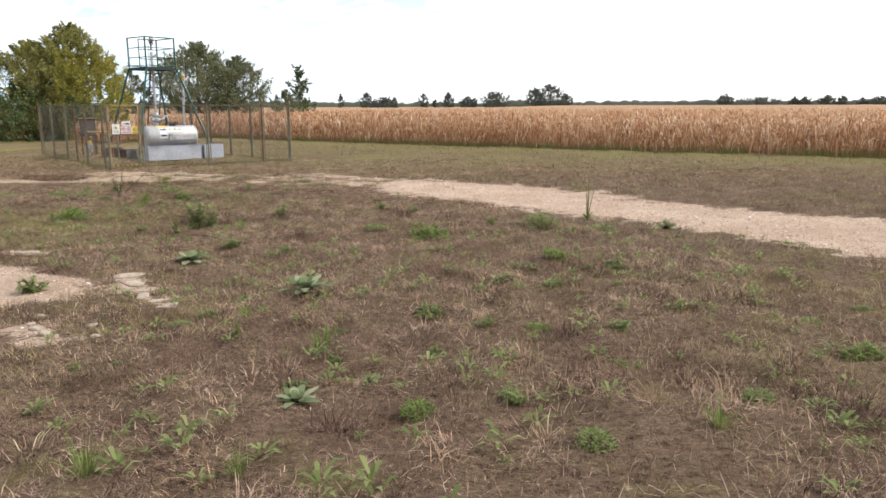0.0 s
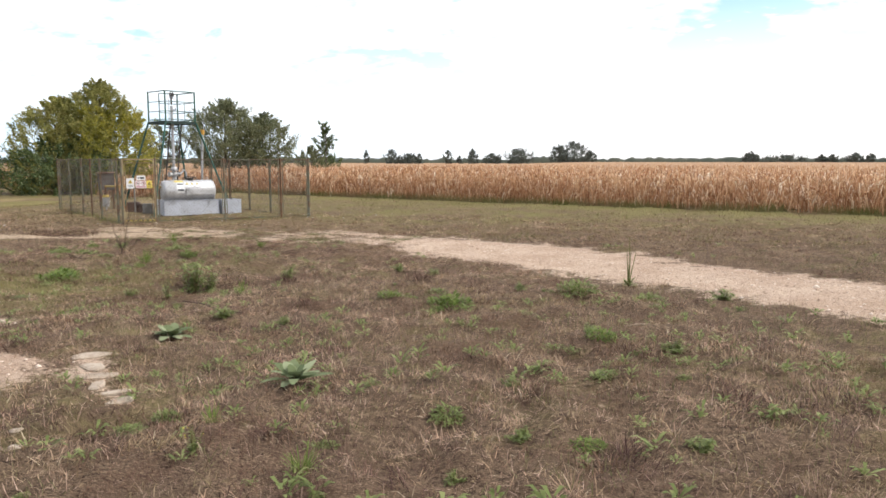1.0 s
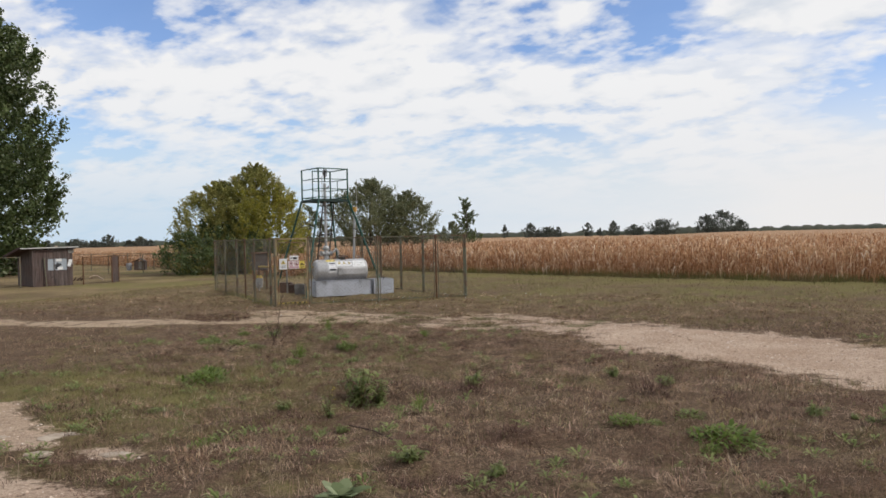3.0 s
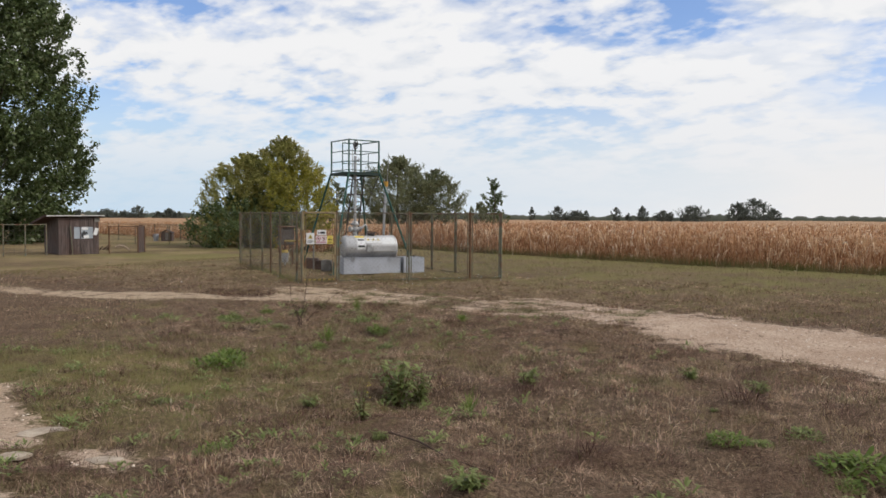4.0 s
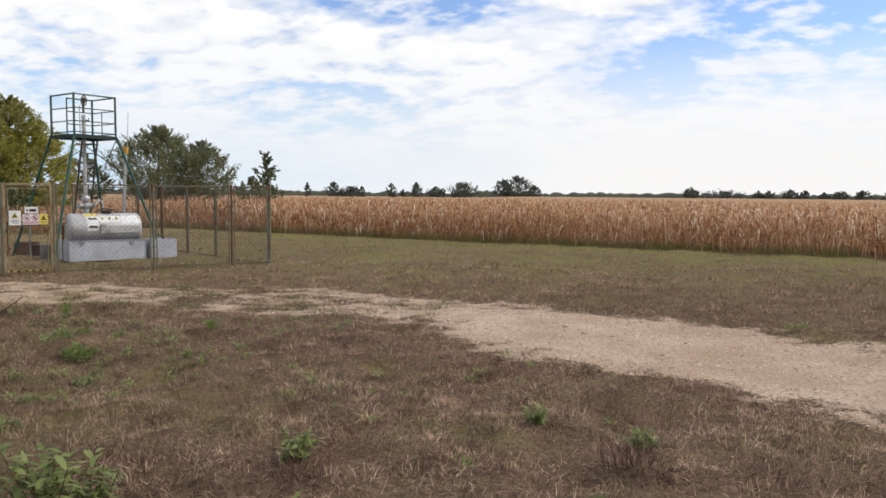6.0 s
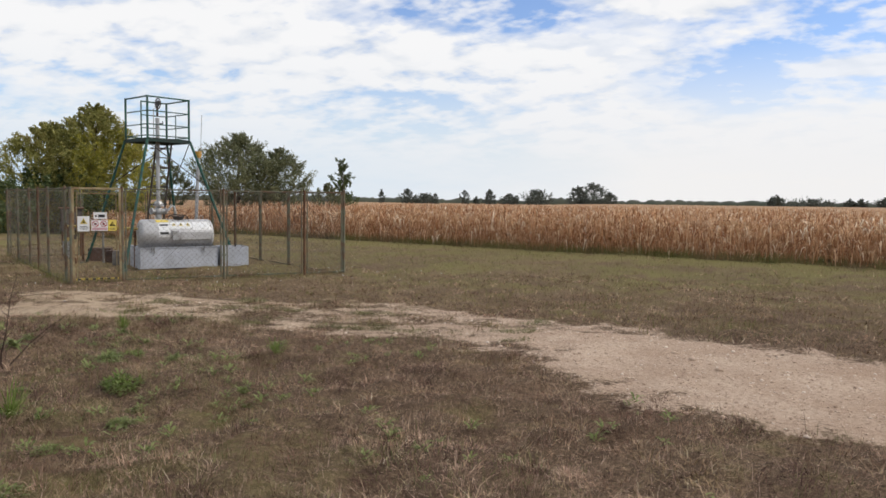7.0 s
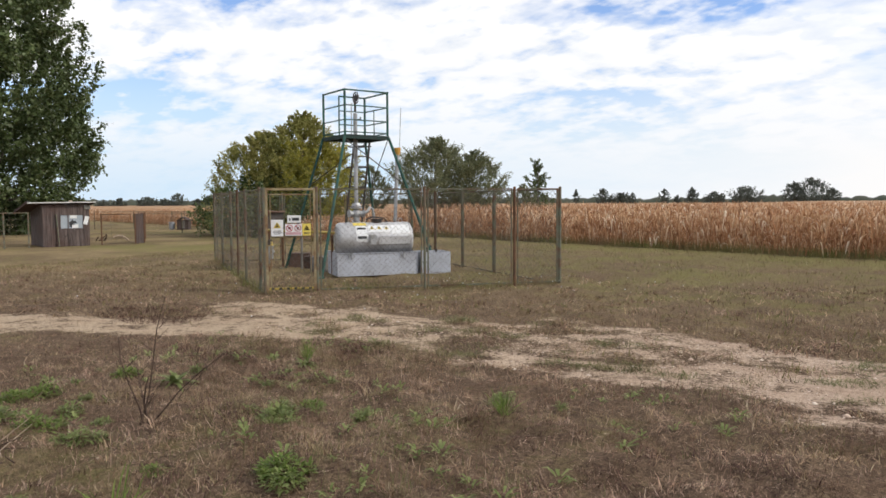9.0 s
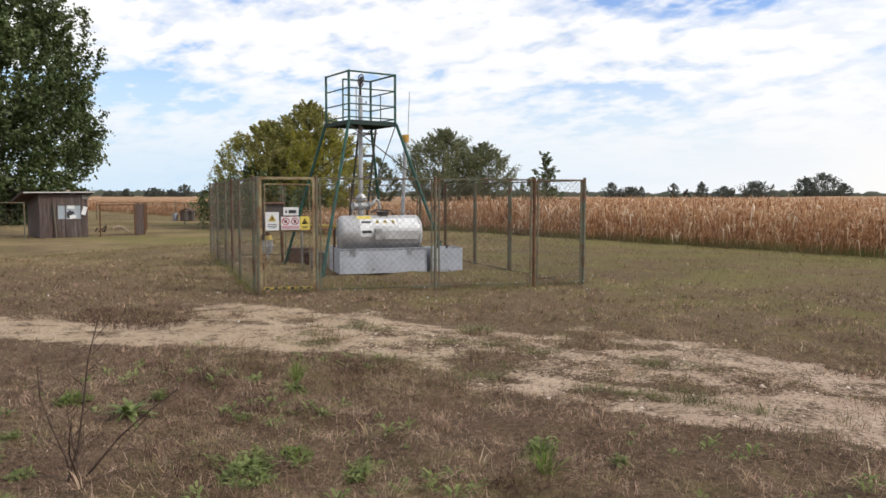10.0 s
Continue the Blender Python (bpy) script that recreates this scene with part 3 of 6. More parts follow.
W = Vector((-0.8, 0.6, 0)).normalized()    # towards the back
FENCE_H = 2.06


def chain_link(bm, x0, x1, z0, z1, step=0.12, r=0.0020):
    """Crossed wires clipped to a panel in the xz plane."""
    wd, ht = x1 - x0, z1 - z0
    for sgn in (1, -1):
        k = -ht
        while k < wd:
            a, b = max(k, 0), min(k + ht, wd)
            if b - a > 0.03:
                za, zb = a - k, b - k
                if sgn < 0:
                    za, zb = ht - za, ht - zb
                y = 0.002 * sgn
                tube(bm, [(x0 + a, y, z0 + za), (x0 + b, y, z0 + zb)], r, 3, cap=False)
            k += step
    return bm


def panel(parent, at, width, mat=None, low=0.06, frame_r=0.019):
    """A framed panel of wire under a fence."""
    mat = mat or M_FENCE
    b = B()
    for x in (0, width):
        box(b, (x, 0, (low + FENCE_H) / 2), (0.030, 0.026, FENCE_H - low), bevel=0.004)
    for z in (low, FENCE_H):
        box(b, (width / 2, 0, z), (width + 0.030, 0.028, 0.030), bevel=0.004)
    fr = part("panel_frame", b, mat, parent)
    fr.matrix_basis = at
    part("wire_mesh", chain_link(B(), 0, width, low, FENCE_H), M_WIRE, fr, "grey woven wire")
    return fr


def post(parent, p, h=2.1, mat=None, r=0.03):
    b = B()
    tube(b, [(0, 0, -0.3), (0, 0, h)], r, 10)
    tube(b, [(0, 0, h), (0, 0, h + 0.012)], r * 1.15, 10, r * 0.7)
    for z in (0.55, 1.55):
        tube(b, [(0, 0, z - 0.02), (0, 0, z + 0.02)], r * 1.5, 8)
    o = part("post", b, mat or M_FENCE, parent)
    o.matrix_basis = pose(p.x, p.y, 0)
    return o


def run(parent, a, d, lengths, skip=(), low=0.06):
    """Posts and panels one after another from a along d."""
    at, ang = 0.0, turned_by(d)
    for k, ln in enumerate(lengths):
        if k not in skip:
            q = a + d * (at + 0.07)
            panel(parent, pose(q.x, q.y, 0, 0, 0, ang), ln - 0.14, low=low)
        at += ln
        q = a + d * at
        post(parent, q, mat=M_RUST if (k * 7 + int(a.x)) % 4 == 0 else None)
    return at


fence = thing("wire_fence", "rusty green steel frame fence with wire mesh round a well", "fence")
post(fence, SW, 2.08, M_FENCE)
front = run(fence, SW, U, [1.02, 2.20, 1.96, 1.04], skip=(0,))
NW, NE = SW + W * 9.15, SE + W * 9.15
run(fence, SW, W, [0.55, 2.0, 1.3, 1.3, 2.0, 2.0], low=0.02)
run(fence, SE, W, [3.15, 1.95, 2.0, 2.05], low=0.0)
run(fence, NW, U, [2.05, 2.05, 2.1], low=0.0)

gate = thing("wire_gate", "closed rusty steel frame gate with a striped bottom bar", "gate", at=pose(SW.x, SW.y, 0, 0, 0, turned_by(U)))
b = B()
for x in (0.045, 0.975):
    box(b, (x, 0, 1.06), (0.05, 0.05, 2.04), bevel=0.006)
box(b, (0.51, 0, 2.06), (0.98, 0.05, 0.05), bevel=0.006)
part("outer_frame", b, M_GATE, gate, "rusty yellowed steel frame")
b = B()
for x in (0.12, 0.90):
    box(b, (x, 0.02, 1.03), (0.022, 0.022, 1.82), bevel=0.003)
for z in (1.955, 1.12):
    box(b, (0.51, 0.02, z), (0.80, 0.022, 0.024), bevel=0.003)
leaf = part("gate_leaf", b, M_GATE, gate, "rusty inner door frame")
part("wire_mesh", chain_link(B(), 0.12, 0.90, 0.13, 1.95), M_WIRE, leaf)
bar = part("bottom_bar", box(B(), (0.51, 0.0, 0.10), (0.86, 0.03, 0.035), bevel=0.004), M_YPIPE, gate, "yellow and black striped bar")
for k in range(6):
    part("stripe", box(B(), (0.15 + k * 0.145, -0.0175, 0.10), (0.06, 0.003, 0.034)), M_BLACK, bar)
for z in (0.5, 1.6):
    part("hinge", tube(B(), [(0.085, -0.01, z - 0.06), (0.085, -0.01, z + 0.06)], 0.016, 8), M_RUST, gate)
b = B()
box(b, (0.085, -0.03, 1.02), (0.05, 0.03, 0.10), bevel=0.004)
tube(b, [(0.085, -0.03, 1.06), (0.085, -0.09, 1.06), (0.15, -0.09, 1.06)], 0.008, 6)
part("latch", b, M_DARKIRON, gate)


def sign(label, at, w_, h_, mat, rows):
    """A thin enamel plate; rows are printed shapes (kind, x, z, width, height, material)."""
    s = thing("warning_sign", label, "sign", "warning signs at the well", at=at)
    part("plate", box(B(), (0, 0, 0), (w_, 0.004, h_), bevel=0.0012), mat, s)
    for kind, x, z, a, c, m in rows:
        b = B()
        if kind == "bar":
            box(b, (x, -0.0035, z), (a, 0.002, c))
        elif kind == "tri":
            vs = [b.verts.new(q) for q in ((x - a / 2, -0.0035, z - c / 2), (x + a / 2, -0.0035, z - c / 2), (x, -0.0035, z + c / 2))]
            b.faces.new(vs)
            bmesh.ops.solidify(b, geom=b.faces[:], thickness=0.001)
        else:
            for i in range(20):
                t0, t1 = 2 * math.pi * i / 20, 2 * math.pi * (i + 1) / 20
                q = [(x + rr * math.cos(t), -0.0045, z + rr * math.sin(t)) for rr, t in ((a / 2, t0), (a / 2, t1), (a / 2 - c, t1), (a / 2 - c, t0))]
                b.faces.new([b.verts.new(v) for v in q])
            box(b, (x, -0.005, z), (a * 0.9, 0.001, c), Euler((0, radians(45), 0)).to_matrix())
        part({"bar": "print_bar", "tri": "symbol", "ring": "ban_ring"}[kind], b, m, s)
    return s


def on_gate(x, z, y=-0.045):
    q = SW + U * x
    n = Vector((U.y, -U.x, 0))
    q = q + n * (-y - 0.0)
    return pose(q.x, q.y, z, 0, 0, turned_by(U))


sign("white enamel sign with a yellow warning triangle", on_gate(0.245, 1.30), 0.235, 0.325, M_WHITE,
     [("tri", 0, 0.06, 0.145, 0.125, M_YELLOW), ("tri", 0, 0.052, 0.06, 0.06, M_BLACK), ("bar", 0, -0.06, 0.15, 0.012, M_BLACK), ("bar", 0, -0.09, 0.17, 0.010, M_BLACK), ("bar", 0, -0.115, 0.12, 0.010, M_BLACK)])
sign("red-edged prohibition sign with two ban rings", on_gate(0.560, 1.265), 0.325, 0.235, M_WHITE,
     [("ring", -0.08, 0.03, 0.135, 0.014, M_RED), ("ring", 0.08, 0.03, 0.135, 0.014, M_RED), ("bar", -0.08, 0.03, 0.05, 0.05, M_BLACK), ("bar", 0.08, 0.03, 0.04, 0.06, M_BLACK),
      ("bar", 0, -0.075, 0.30, 0.055, M_PINK), ("bar", 0, 0.112, 0.32, 0.008, M_PINK)])
sign("yellow enamel sign with a warning triangle", on_gate(0.815, 1.265), 0.165, 0.235, M_YELLOW,
     [("tri", 0, 0.035, 0.12, 0.105, M_BLACK), ("tri", 0, 0.032, 0.082, 0.07, M_YELLOW), ("bar", 0, -0.06, 0.12, 0.012, M_BLACK), ("bar", 0, -0.085, 0.10, 0.012, M_BLACK)])
sign("small white plate with black print", on_gate(0.575, 1.475), 0.265, 0.145, M_WHITE,
     [("bar", -0.085, -0.005, 0.03, 0.05, M_BLACK), ("bar", 0.025, -0.005, 0.135, 0.058, M_BLACK)])

# the tank in its tray
TA = 49.0
tank_at = pose(-15.37, 25.37, 0, 0, 0, TA)
tray = thing("tank_tray", "pale grey steel drip tray on the turf", "tray", at=tank_at)
b = B()
L, Dp, H = 2.02, 1.25, 0.56
for c, s in (((L / 2, 0.006, H / 2 + 0.02), (L, 0.012, H)), ((L / 2, Dp, H / 2 + 0.02), (L, 0.012, H)), ((0.006, Dp / 2, H / 2 + 0.02), (0.012, Dp - 0.02, H)), ((L - 0.006, Dp / 2, H / 2 + 0.02), (0.012, Dp - 0.02, H)), ((L / 2, Dp / 2, 0.05), (L - 0.03, Dp - 0.03, 0.012))):
    box(b, c, s, bevel=0.003)
part("tray_body", b, M_BUND, tray)
for p0 in ((0.02, -0.004), (L - 0.02, -0.004)):
    part("corner_weld", tube(B(), [(p0[0], p0[1], 0.03), (p0[0], p0[1], H + 0.02)], 0.012, 6), M_BUND, tray)
part("rim", box(B(), (L / 2, -0.008, H + 0.012), (L + 0.03, 0.03, 0.018), bevel=0.003), M_BUND, tray)
for x in (0.33, 1.62):
    part("lifting_hook", tube(B(), [(x - 0.035, -0.02, H - 0.13), (x - 0.035, -0.03, H + 0.02), (x, -0.035, H + 0.05), (x + 0.035, -0.03, H + 0.02), (x + 0.035, -0.02, H - 0.13)], 0.011, 6), M_GALV, tray)
part("drain_stub", tube(B(), [(0.80, 0.0, 0.13), (0.80, -0.06, 0.13)], 0.022, 8), M_GALV, tray)
tray2 = thing("side_tray", "small pale grey steel tray beside the tank", "tray", at=pose(-13.92, 26.90, 0, 0, 0, 48))
b = B()
for c, s in (((0.36, 0.006, 0.29), (0.74, 0.012, 0.54)), ((0.36, 0.70, 0.29), (0.74, 0.012, 0.54)), ((-0.004, 0.35, 0.29), (0.012, 0.68, 0.54)), ((0.724, 0.35, 0.29), (0.012, 0.68, 0.54)), ((0.36, 0.35, 0.05), (0.71, 0.67, 0.012))):
    box(b, c, s, bevel=0.003)
part("tray_body", b, M_BUND, tray2)
b = B()
tube(b, [(0.2, 0.25, 0.05), (0.2, 0.25, 0.66), (0.30, 0.22, 0.70)], 0.025, 8)
tube(b, [(0.45, 0.3, 0.05), (0.45, 0.3, 0.62)], 0.03, 8)
part("pipe_stub", b, M_DARKIRON, tray2)

tank = thing("steel_tank", "horizontal brushed steel tank with labels, standing in a tray", "tank", at=tank_at @ pose(0.04, 0.46, 0))
R, ZC = 0.40, 0.90
b = B()
prof = [(0.0, 0.0), (0.01, 0.22), (0.03, 0.32), (0.065, 0.375), (0.12, R), (1.82, R), (1.875, 0.375), (1.91, 0.32), (1.93, 0.22), (1.94, 0.0)]
rings = []
for x, r in prof:
    rings.append([b.verts.new((x, r * math.cos(2 * math.pi * j / 40) if r else 0, ZC + (r * math.sin(2 * math.pi * j / 40) if r else 0))) for j in range(40)] if r else [b.verts.new((x, 0, ZC))])
for u, v in zip(rings, rings[1:]):
    for j in range(40):
        if len(u) == 1:
            b.faces.new((u[0], v[j], v[(j + 1) % 40]))
        elif len(v) == 1:
            b.faces.new((u[(j + 1) % 40], u[j], v[0]))
        else:
            b.faces.new((u[j], v[j], v[(j + 1) % 40], u[(j + 1) % 40]))
bmesh.ops.recalc_face_normals(b, faces=b.faces)
part("shell", b, M_TANK, tank, smooth=True)
for x in (0.15, 1.83):
    b = B()
    tube(b, [(x - 0.006, 0, ZC), (x + 0.006, 0, ZC)], R + 0.004, 40)
    part("seam_band", b, M_TANK, tank)
for x in (0.45, 1.5):
    part("saddle", box(B(), (x, 0, 0.30), (0.12, 0.56, 0.50), bevel=0.01), M_BUND, tank)
for x in (0.40, 1.66):
    b = B()
    tube(b, [(x - 0.06, 0, ZC + R - 0.01), (x - 0.03, 0, ZC + R + 0.09), (x + 0.03, 0, ZC + R + 0.09), (x + 0.06, 0, ZC + R - 0.01)], 0.014, 6)
    part("lifting_eye", b, M_GALV, tank)
b = B()
tube(b, [(1.05, 0, ZC + R - 0.02), (1.05, 0, ZC + R + 0.06)], 0.13, 20)
tube(b, [(1.05, 0, ZC + R + 0.06), (1.05, 0, ZC + R + 0.085)], 0.16, 20)
part("manhole", b, M_DARKIRON, tank, "dark bolted manhole cover")
b = B()
tube(b, [(0.78, 0.02, ZC + R - 0.02), (0.80, 0.02, ZC + R + 0.08), (0.95, 0.02, ZC + R + 0.13), (1.25, 0.0, ZC + R + 0.10), (1.33, 0.0, ZC + R - 0.02)], 0.018, 8)
part("hose", b, M_DARKIRON, tank)


def tank_label(x0, x1, a0, a1, mat, name, label="", lift=0.004, seg=6):
    """A curved plate on the tank's front: from angle a0 to a1 above the level of the axis."""
    b = B()
    rows = []
    for i in range(seg + 1):
        a = radians(a0 + (a1 - a0) * i / seg)
        for rr in (R + lift, R + lift - 0.003):
            rows.append([b.verts.new((x, -rr * math.cos(a), ZC + rr * math.sin(a))) for x in (x0, x1)])
    for i in range(seg):
        o, o2 = rows[2 * i], rows[2 * i + 2]
        b.faces.new((o[0], o[1], o2[1], o2[0]))
        p_, p2 = rows[2 * i + 1], rows[2 * i + 3]
        b.faces.new((p_[1], p_[0], p2[0], p2[1]))
        b.faces.new((o[0], o2[0], p2[0], p_[0]))
        b.faces.new((o2[1], o[1], p_[1], p2[1]))
    b.faces.new((rows[0][1], rows[0][0], rows[1][0], rows[1][1]))
    b.faces.new((rows[-2][0], rows[-2][1], rows[-1][1], rows[-1][0]))
    return part(name, b, mat, tank, label)


tank_label(0.42, 0.74, 55, 75, M_YELLOW, "sticker", "yellow warning sticker")
tank_label(0.46, 0.74, -8, 53, M_WHITE, "sticker", "white label with black print")
for a0, a1, x0, x1 in ((36, 44, 0.49, 0.71), (2, 11, 0.49, 0.71)):
    tank_label(x0, x1, a0, a1, M_BLACK, "print_bar", lift=0.0075, seg=3)
tank_label(0.76, 1.32, 24, 56, M_WHITE, "sticker", "white label strip with warning triangles")
for k in range(3):
    x = 0.86 + k * 0.18
    b = B()
    a0, a1 = radians(36), radians(52)
    rr = R + 0.008
    b.faces.new([b.verts.new(q) for q in ((x - 0.055, -rr * math.cos(a0), ZC + rr * math.sin(a0)), (x + 0.055, -rr * math.cos(a0), ZC + rr * math.sin(a0)), (x, -rr * math.cos(a1) - 0.004, ZC + rr * math.sin(a1)))])
    bmesh.ops.solidify(b, geom=b.faces[:], thickness=0.001)
    part("symbol", b, M_YELLOW, tank, "yellow warning triangle")
    tank_label(x - 0.014, x + 0.014, 38, 44, M_BLACK, "print_bar", lift=0.013, seg=2)
tank_label(1.34, 1.80, 18, 58, M_WHITE, "sticker", "white blank label")
part("tap_box", box(B(), (0.86, -R - 0.02, ZC - 0.01), (0.16, 0.07, 0.24), bevel=0.008), M_GALV, tank)
part("cover_plate", box(B(), (1.40, -R - 0.006, ZC - 0.03), (0.78, 0.012, 0.19), bevel=0.004), M_TANK, tank)
part("ladder_bar", tube(B(), [(0.0, -0.10, 0.20), (0.0, -0.10, 1.20)], 0.014, 6), M_GALV, tank)

# the green tower over the well head
TC, TANG, HALF, FLOOR, TOP = Vector((-16.07, 27.1, 0)), turned_by((0.43, 0.905)), 0.61, 3.48, 4.60
tower = thing("well_tower", "green painted steel platform tower with railing over the well", "tower", at=pose(TC.x, TC.y, 0, 0, 0, TANG))
corners = [(-HALF, -HALF), (HALF, -HALF), (HALF, HALF), (-HALF, HALF)]
for (x, y), (fx, fy) in zip(corners, ((-1.73, -1.43), (1.60, -1.58), (1.55, 1.55), (-1.46, 1.46))):
    b = B()
    tube(b, [(fx, fy, -0.2), (1.03 * x, 1.03 * y, FLOOR - 0.03)], 0.036, 8)
    box(b, (fx, fy, 0.03), (0.16, 0.16, 0.03))
    part("leg", b, M_GREENSTEEL, tower)
    b = B()
    tube(b, [(x, y, FLOOR - 0.08), (x, y, TOP)], 0.03, 8)
    tube(b, [(x, y, TOP), (x, y, TOP + 0.02)], 0.034, 8)
    part("corner_post", b, M_GREENSTEEL, tower)
b = B()
for (x0, y0), (x1, y1) in zip(corners, corners[1:] + corners[:1]):
    box(b, ((x0 + x1) / 2, (y0 + y1) / 2, FLOOR - 0.04), (abs(x1 - x0) + 0.06, abs(y1 - y0) + 0.06, 0.09))
part("platform_frame", b, M_DECK, tower, "dark edge beams")
deck = part("deck", box(B(), (0, 0, FLOOR + 0.012), (2 * HALF - 0.08, 2 * HALF - 0.08, 0.02)), M_DECK, tower, "dark chequered deck plate")
for k in range(5):
    part("deck_rib", box(B(), (-0.6 + 0.3 * k, 0, FLOOR - 0.035), (0.03, 2 * HALF - 0.12, 0.06)), M_DECK, deck)
for z in (TOP, FLOOR + 0.74, FLOOR + 0.38, FLOOR + 0.08):
    for k, ((x0, y0), (x1, y1)) in enumerate(zip(corners, corners[1:] + corners[:1])):
        if k == 2 and z != FLOOR + 0.08:
            x1 += 0.45
        part("rail", tube(B(), [(x0, y0, z), (x1, y1, z)], 0.022 if z == TOP else 0.016, 6), M_GREENSTEEL, tower)
part("rail_post", tube(B(), [(-HALF + 0.45, HALF, FLOOR), (-HALF + 0.45, HALF, TOP)], 0.02, 6), M_GREENSTEEL, tower)
part("rail_post", tube(B(), [(HALF, 0.1, FLOOR), (HALF, 0.1, FLOOR + 0.76)], 0.014, 6), M_GREENSTEEL, tower)
for (x0, y0, z0), (x1, y1, z1) in (((-HALF, -HALF, FLOOR - 0.1), (0.95, -0.9, FLOOR - 1.25)), ((HALF, -HALF, FLOOR - 0.1), (1.0, 0.95, FLOOR - 1.2)), ((HALF, HALF, FLOOR - 0.1), (-0.9, 0.95, FLOOR - 1.25))):
    part("brace", tube(B(), [(x0, y0, z0), (x1, y1, z1)], 0.013, 6), M_DARKIRON, tower)
LT, LB = (Vector((0.31, HALF + 0.03, FLOOR + 0.05)), Vector((0.78, HALF + 0.03, FLOOR + 0.05))), (Vector((0.09, 1.10, 0.0)), Vector((0.60, 1.10, 0.0)))
ladder = part("ladder", tube(B(), [LB[0], LT[0]], 0.028, 8), M_DARKIRON, tower, "dark iron ladder up to the platform")
part("stile", tube(B(), [LB[1], LT[1]], 0.028, 8), M_DARKIRON, ladder)
for k in range(12):
    t_ = (0.3 + k * 0.27) / FLOOR
    part("rung", tube(B(), [LB[0].lerp(LT[0], t_), LB[1].lerp(LT[1], t_)], 0.019, 6), M_DARKIRON, ladder)
for t_ in (0.62, 0.78, 0.94):
    l0, l1 = LB[0].lerp(LT[0], t_), LB[1].lerp(LT[1], t_)
    part("cage_hoop", tube(B(), [l0.lerp(l1, 0.5 - 0.62 * math.cos(a)) + Vector((0, 0.55 * math.sin(a), 0)) for a in np.linspace(0, math.pi, 10)], 0.015, 5), M_DARKIRON, ladder)

well = thing("wellhead_assembly", "galvanised vertical well pipe with ball valve and handwheel", "well head", at=pose(TC.x, TC.y, 0, 0, 0, TANG))
part("casing", tube(B(), [(0, 0, -0.2), (0, 0, 0.75)], 0.14, 16), M_RUST, well)
part("flange", tube(B(), [(0, 0, 0.75), (0, 0, 0.83)], 0.22, 20), M_GALV, well)
b = B()
bmesh.ops.create_uvsphere(b, u_segments=16, v_segments=10, radius=0.13, matrix=Matrix.Translation((0, 0, 1.50)))
tube(b, [(0, 0, 0.83), (0, 0, 1.42)], 0.085, 14)
tube(b, [(-0.20, 0, 1.50), (0.20, 0, 1.50)], 0.07, 14)
tube(b, [(-0.22, 0, 1.50), (-0.19, 0, 1.50)], 0.10, 14)
tube(b, [(0.19, 0, 1.50), (0.22, 0, 1.50)], 0.10, 14)
part("valve_body", b, M_GALV, well, smooth=False)
part("collar", tube(tube(B(), [(0, 0, 1.63), (0, 0, 1.67)], 0.15, 18), [(0, 0, 1.69), (0, 0, 1.78)], 0.13, 18, 0.09), M_GALV, well)
part("outlet_bend", tube(B(), [(0.22, 0, 1.50), (0.34, 0.02, 1.56), (0.42, 0.04, 1.66), (0.50, 0.04, 1.62), (0.54, 0.04, 1.48), (0.54, 0.04, 0.6)], 0.035, 10), M_GALV, well)
part("riser", tube(B(), [(0, 0, 1.4), (0, 0, 4.1)], 0.052, 14), M_GALV, well)
part("riser_upper", tube(B(), [(0, 0, 4.15), (0, 0, 4.42)], 0.03, 10), M_DARKIRON, well)
b = B()
ring = [(0.02, 0.145 * math.cos(a), 4.50 + 0.145 * math.sin(a)) for a in np.linspace(0, 2 * math.pi, 21)]
tube(b, ring, 0.016, 6)
for a in (0.5, 2.6, 4.7):
    tube(b, [(0.02, 0, 4.50), (0.02, 0.14 * math.cos(a), 4.50 + 0.14 * math.sin(a))], 0.01, 5)
tube(b, [(0.015, 0, 4.50), (0.025, 0, 4.50)], 0.10, 16)
part("handwheel", b, M_DARKIRON, well, "rusty handwheel on top")
part("side_gauge", tube(B(), [(0, 0, 3.95), (0.16, 0, 3.95), (0.16, 0, 4.02)], 0.02, 8), M_DARKIRON, well)
part("bypass_pipe", tube(B(), [(-0.11, 0.0, 3.55), (-0.11, 0.0, 4.35), (0, 0, 4.38)], 0.014, 6), M_GALV, well)

pole = thing("beacon_pole", "galvanised pole with amber beacon and whip aerial", "pole", at=pose(-15.10, 27.55, 0))
part("mast", tube(B(), [(-0.10, -0.05, -0.2), (0.02, 0.02, 3.02)], 0.05, 12, 0.045), M_GALV, pole)
b = B()
tube(b, [(0.02, 0.02, 3.02), (0.02, 0.02, 3.07)], 0.075, 12)
tube(b, [(0.02, 0.02, 3.07), (0.02, 0.02, 3.20)], 0.085, 12, 0.09)
part("beacon", b, M_ORANGE, pole, "amber plastic beacon")
part("aerial", tube(B(), [(0.07, 0.04, 3.05), (0.11, 0.06, 4.22)], 0.009, 5), M_GALV, pole)

gas = thing("yellow_pipe", "faded yellow gas pipe on supports behind the gate", "pipe")
q0, q1 = Vector((-19.5, 27.45, 1.0)), Vector((-15.45, 25.6, 1.06))
part("pipe", tube(B(), [q0, q1], 0.035, 10), M_YPIPE, gas)
part("elbow", tube(B(), [q1, q1 + Vector((0.05, 0.1, 0.01)), q1 + Vector((0.02, 0.22, 0.04))], 0.05, 10), M_GALV, gas)
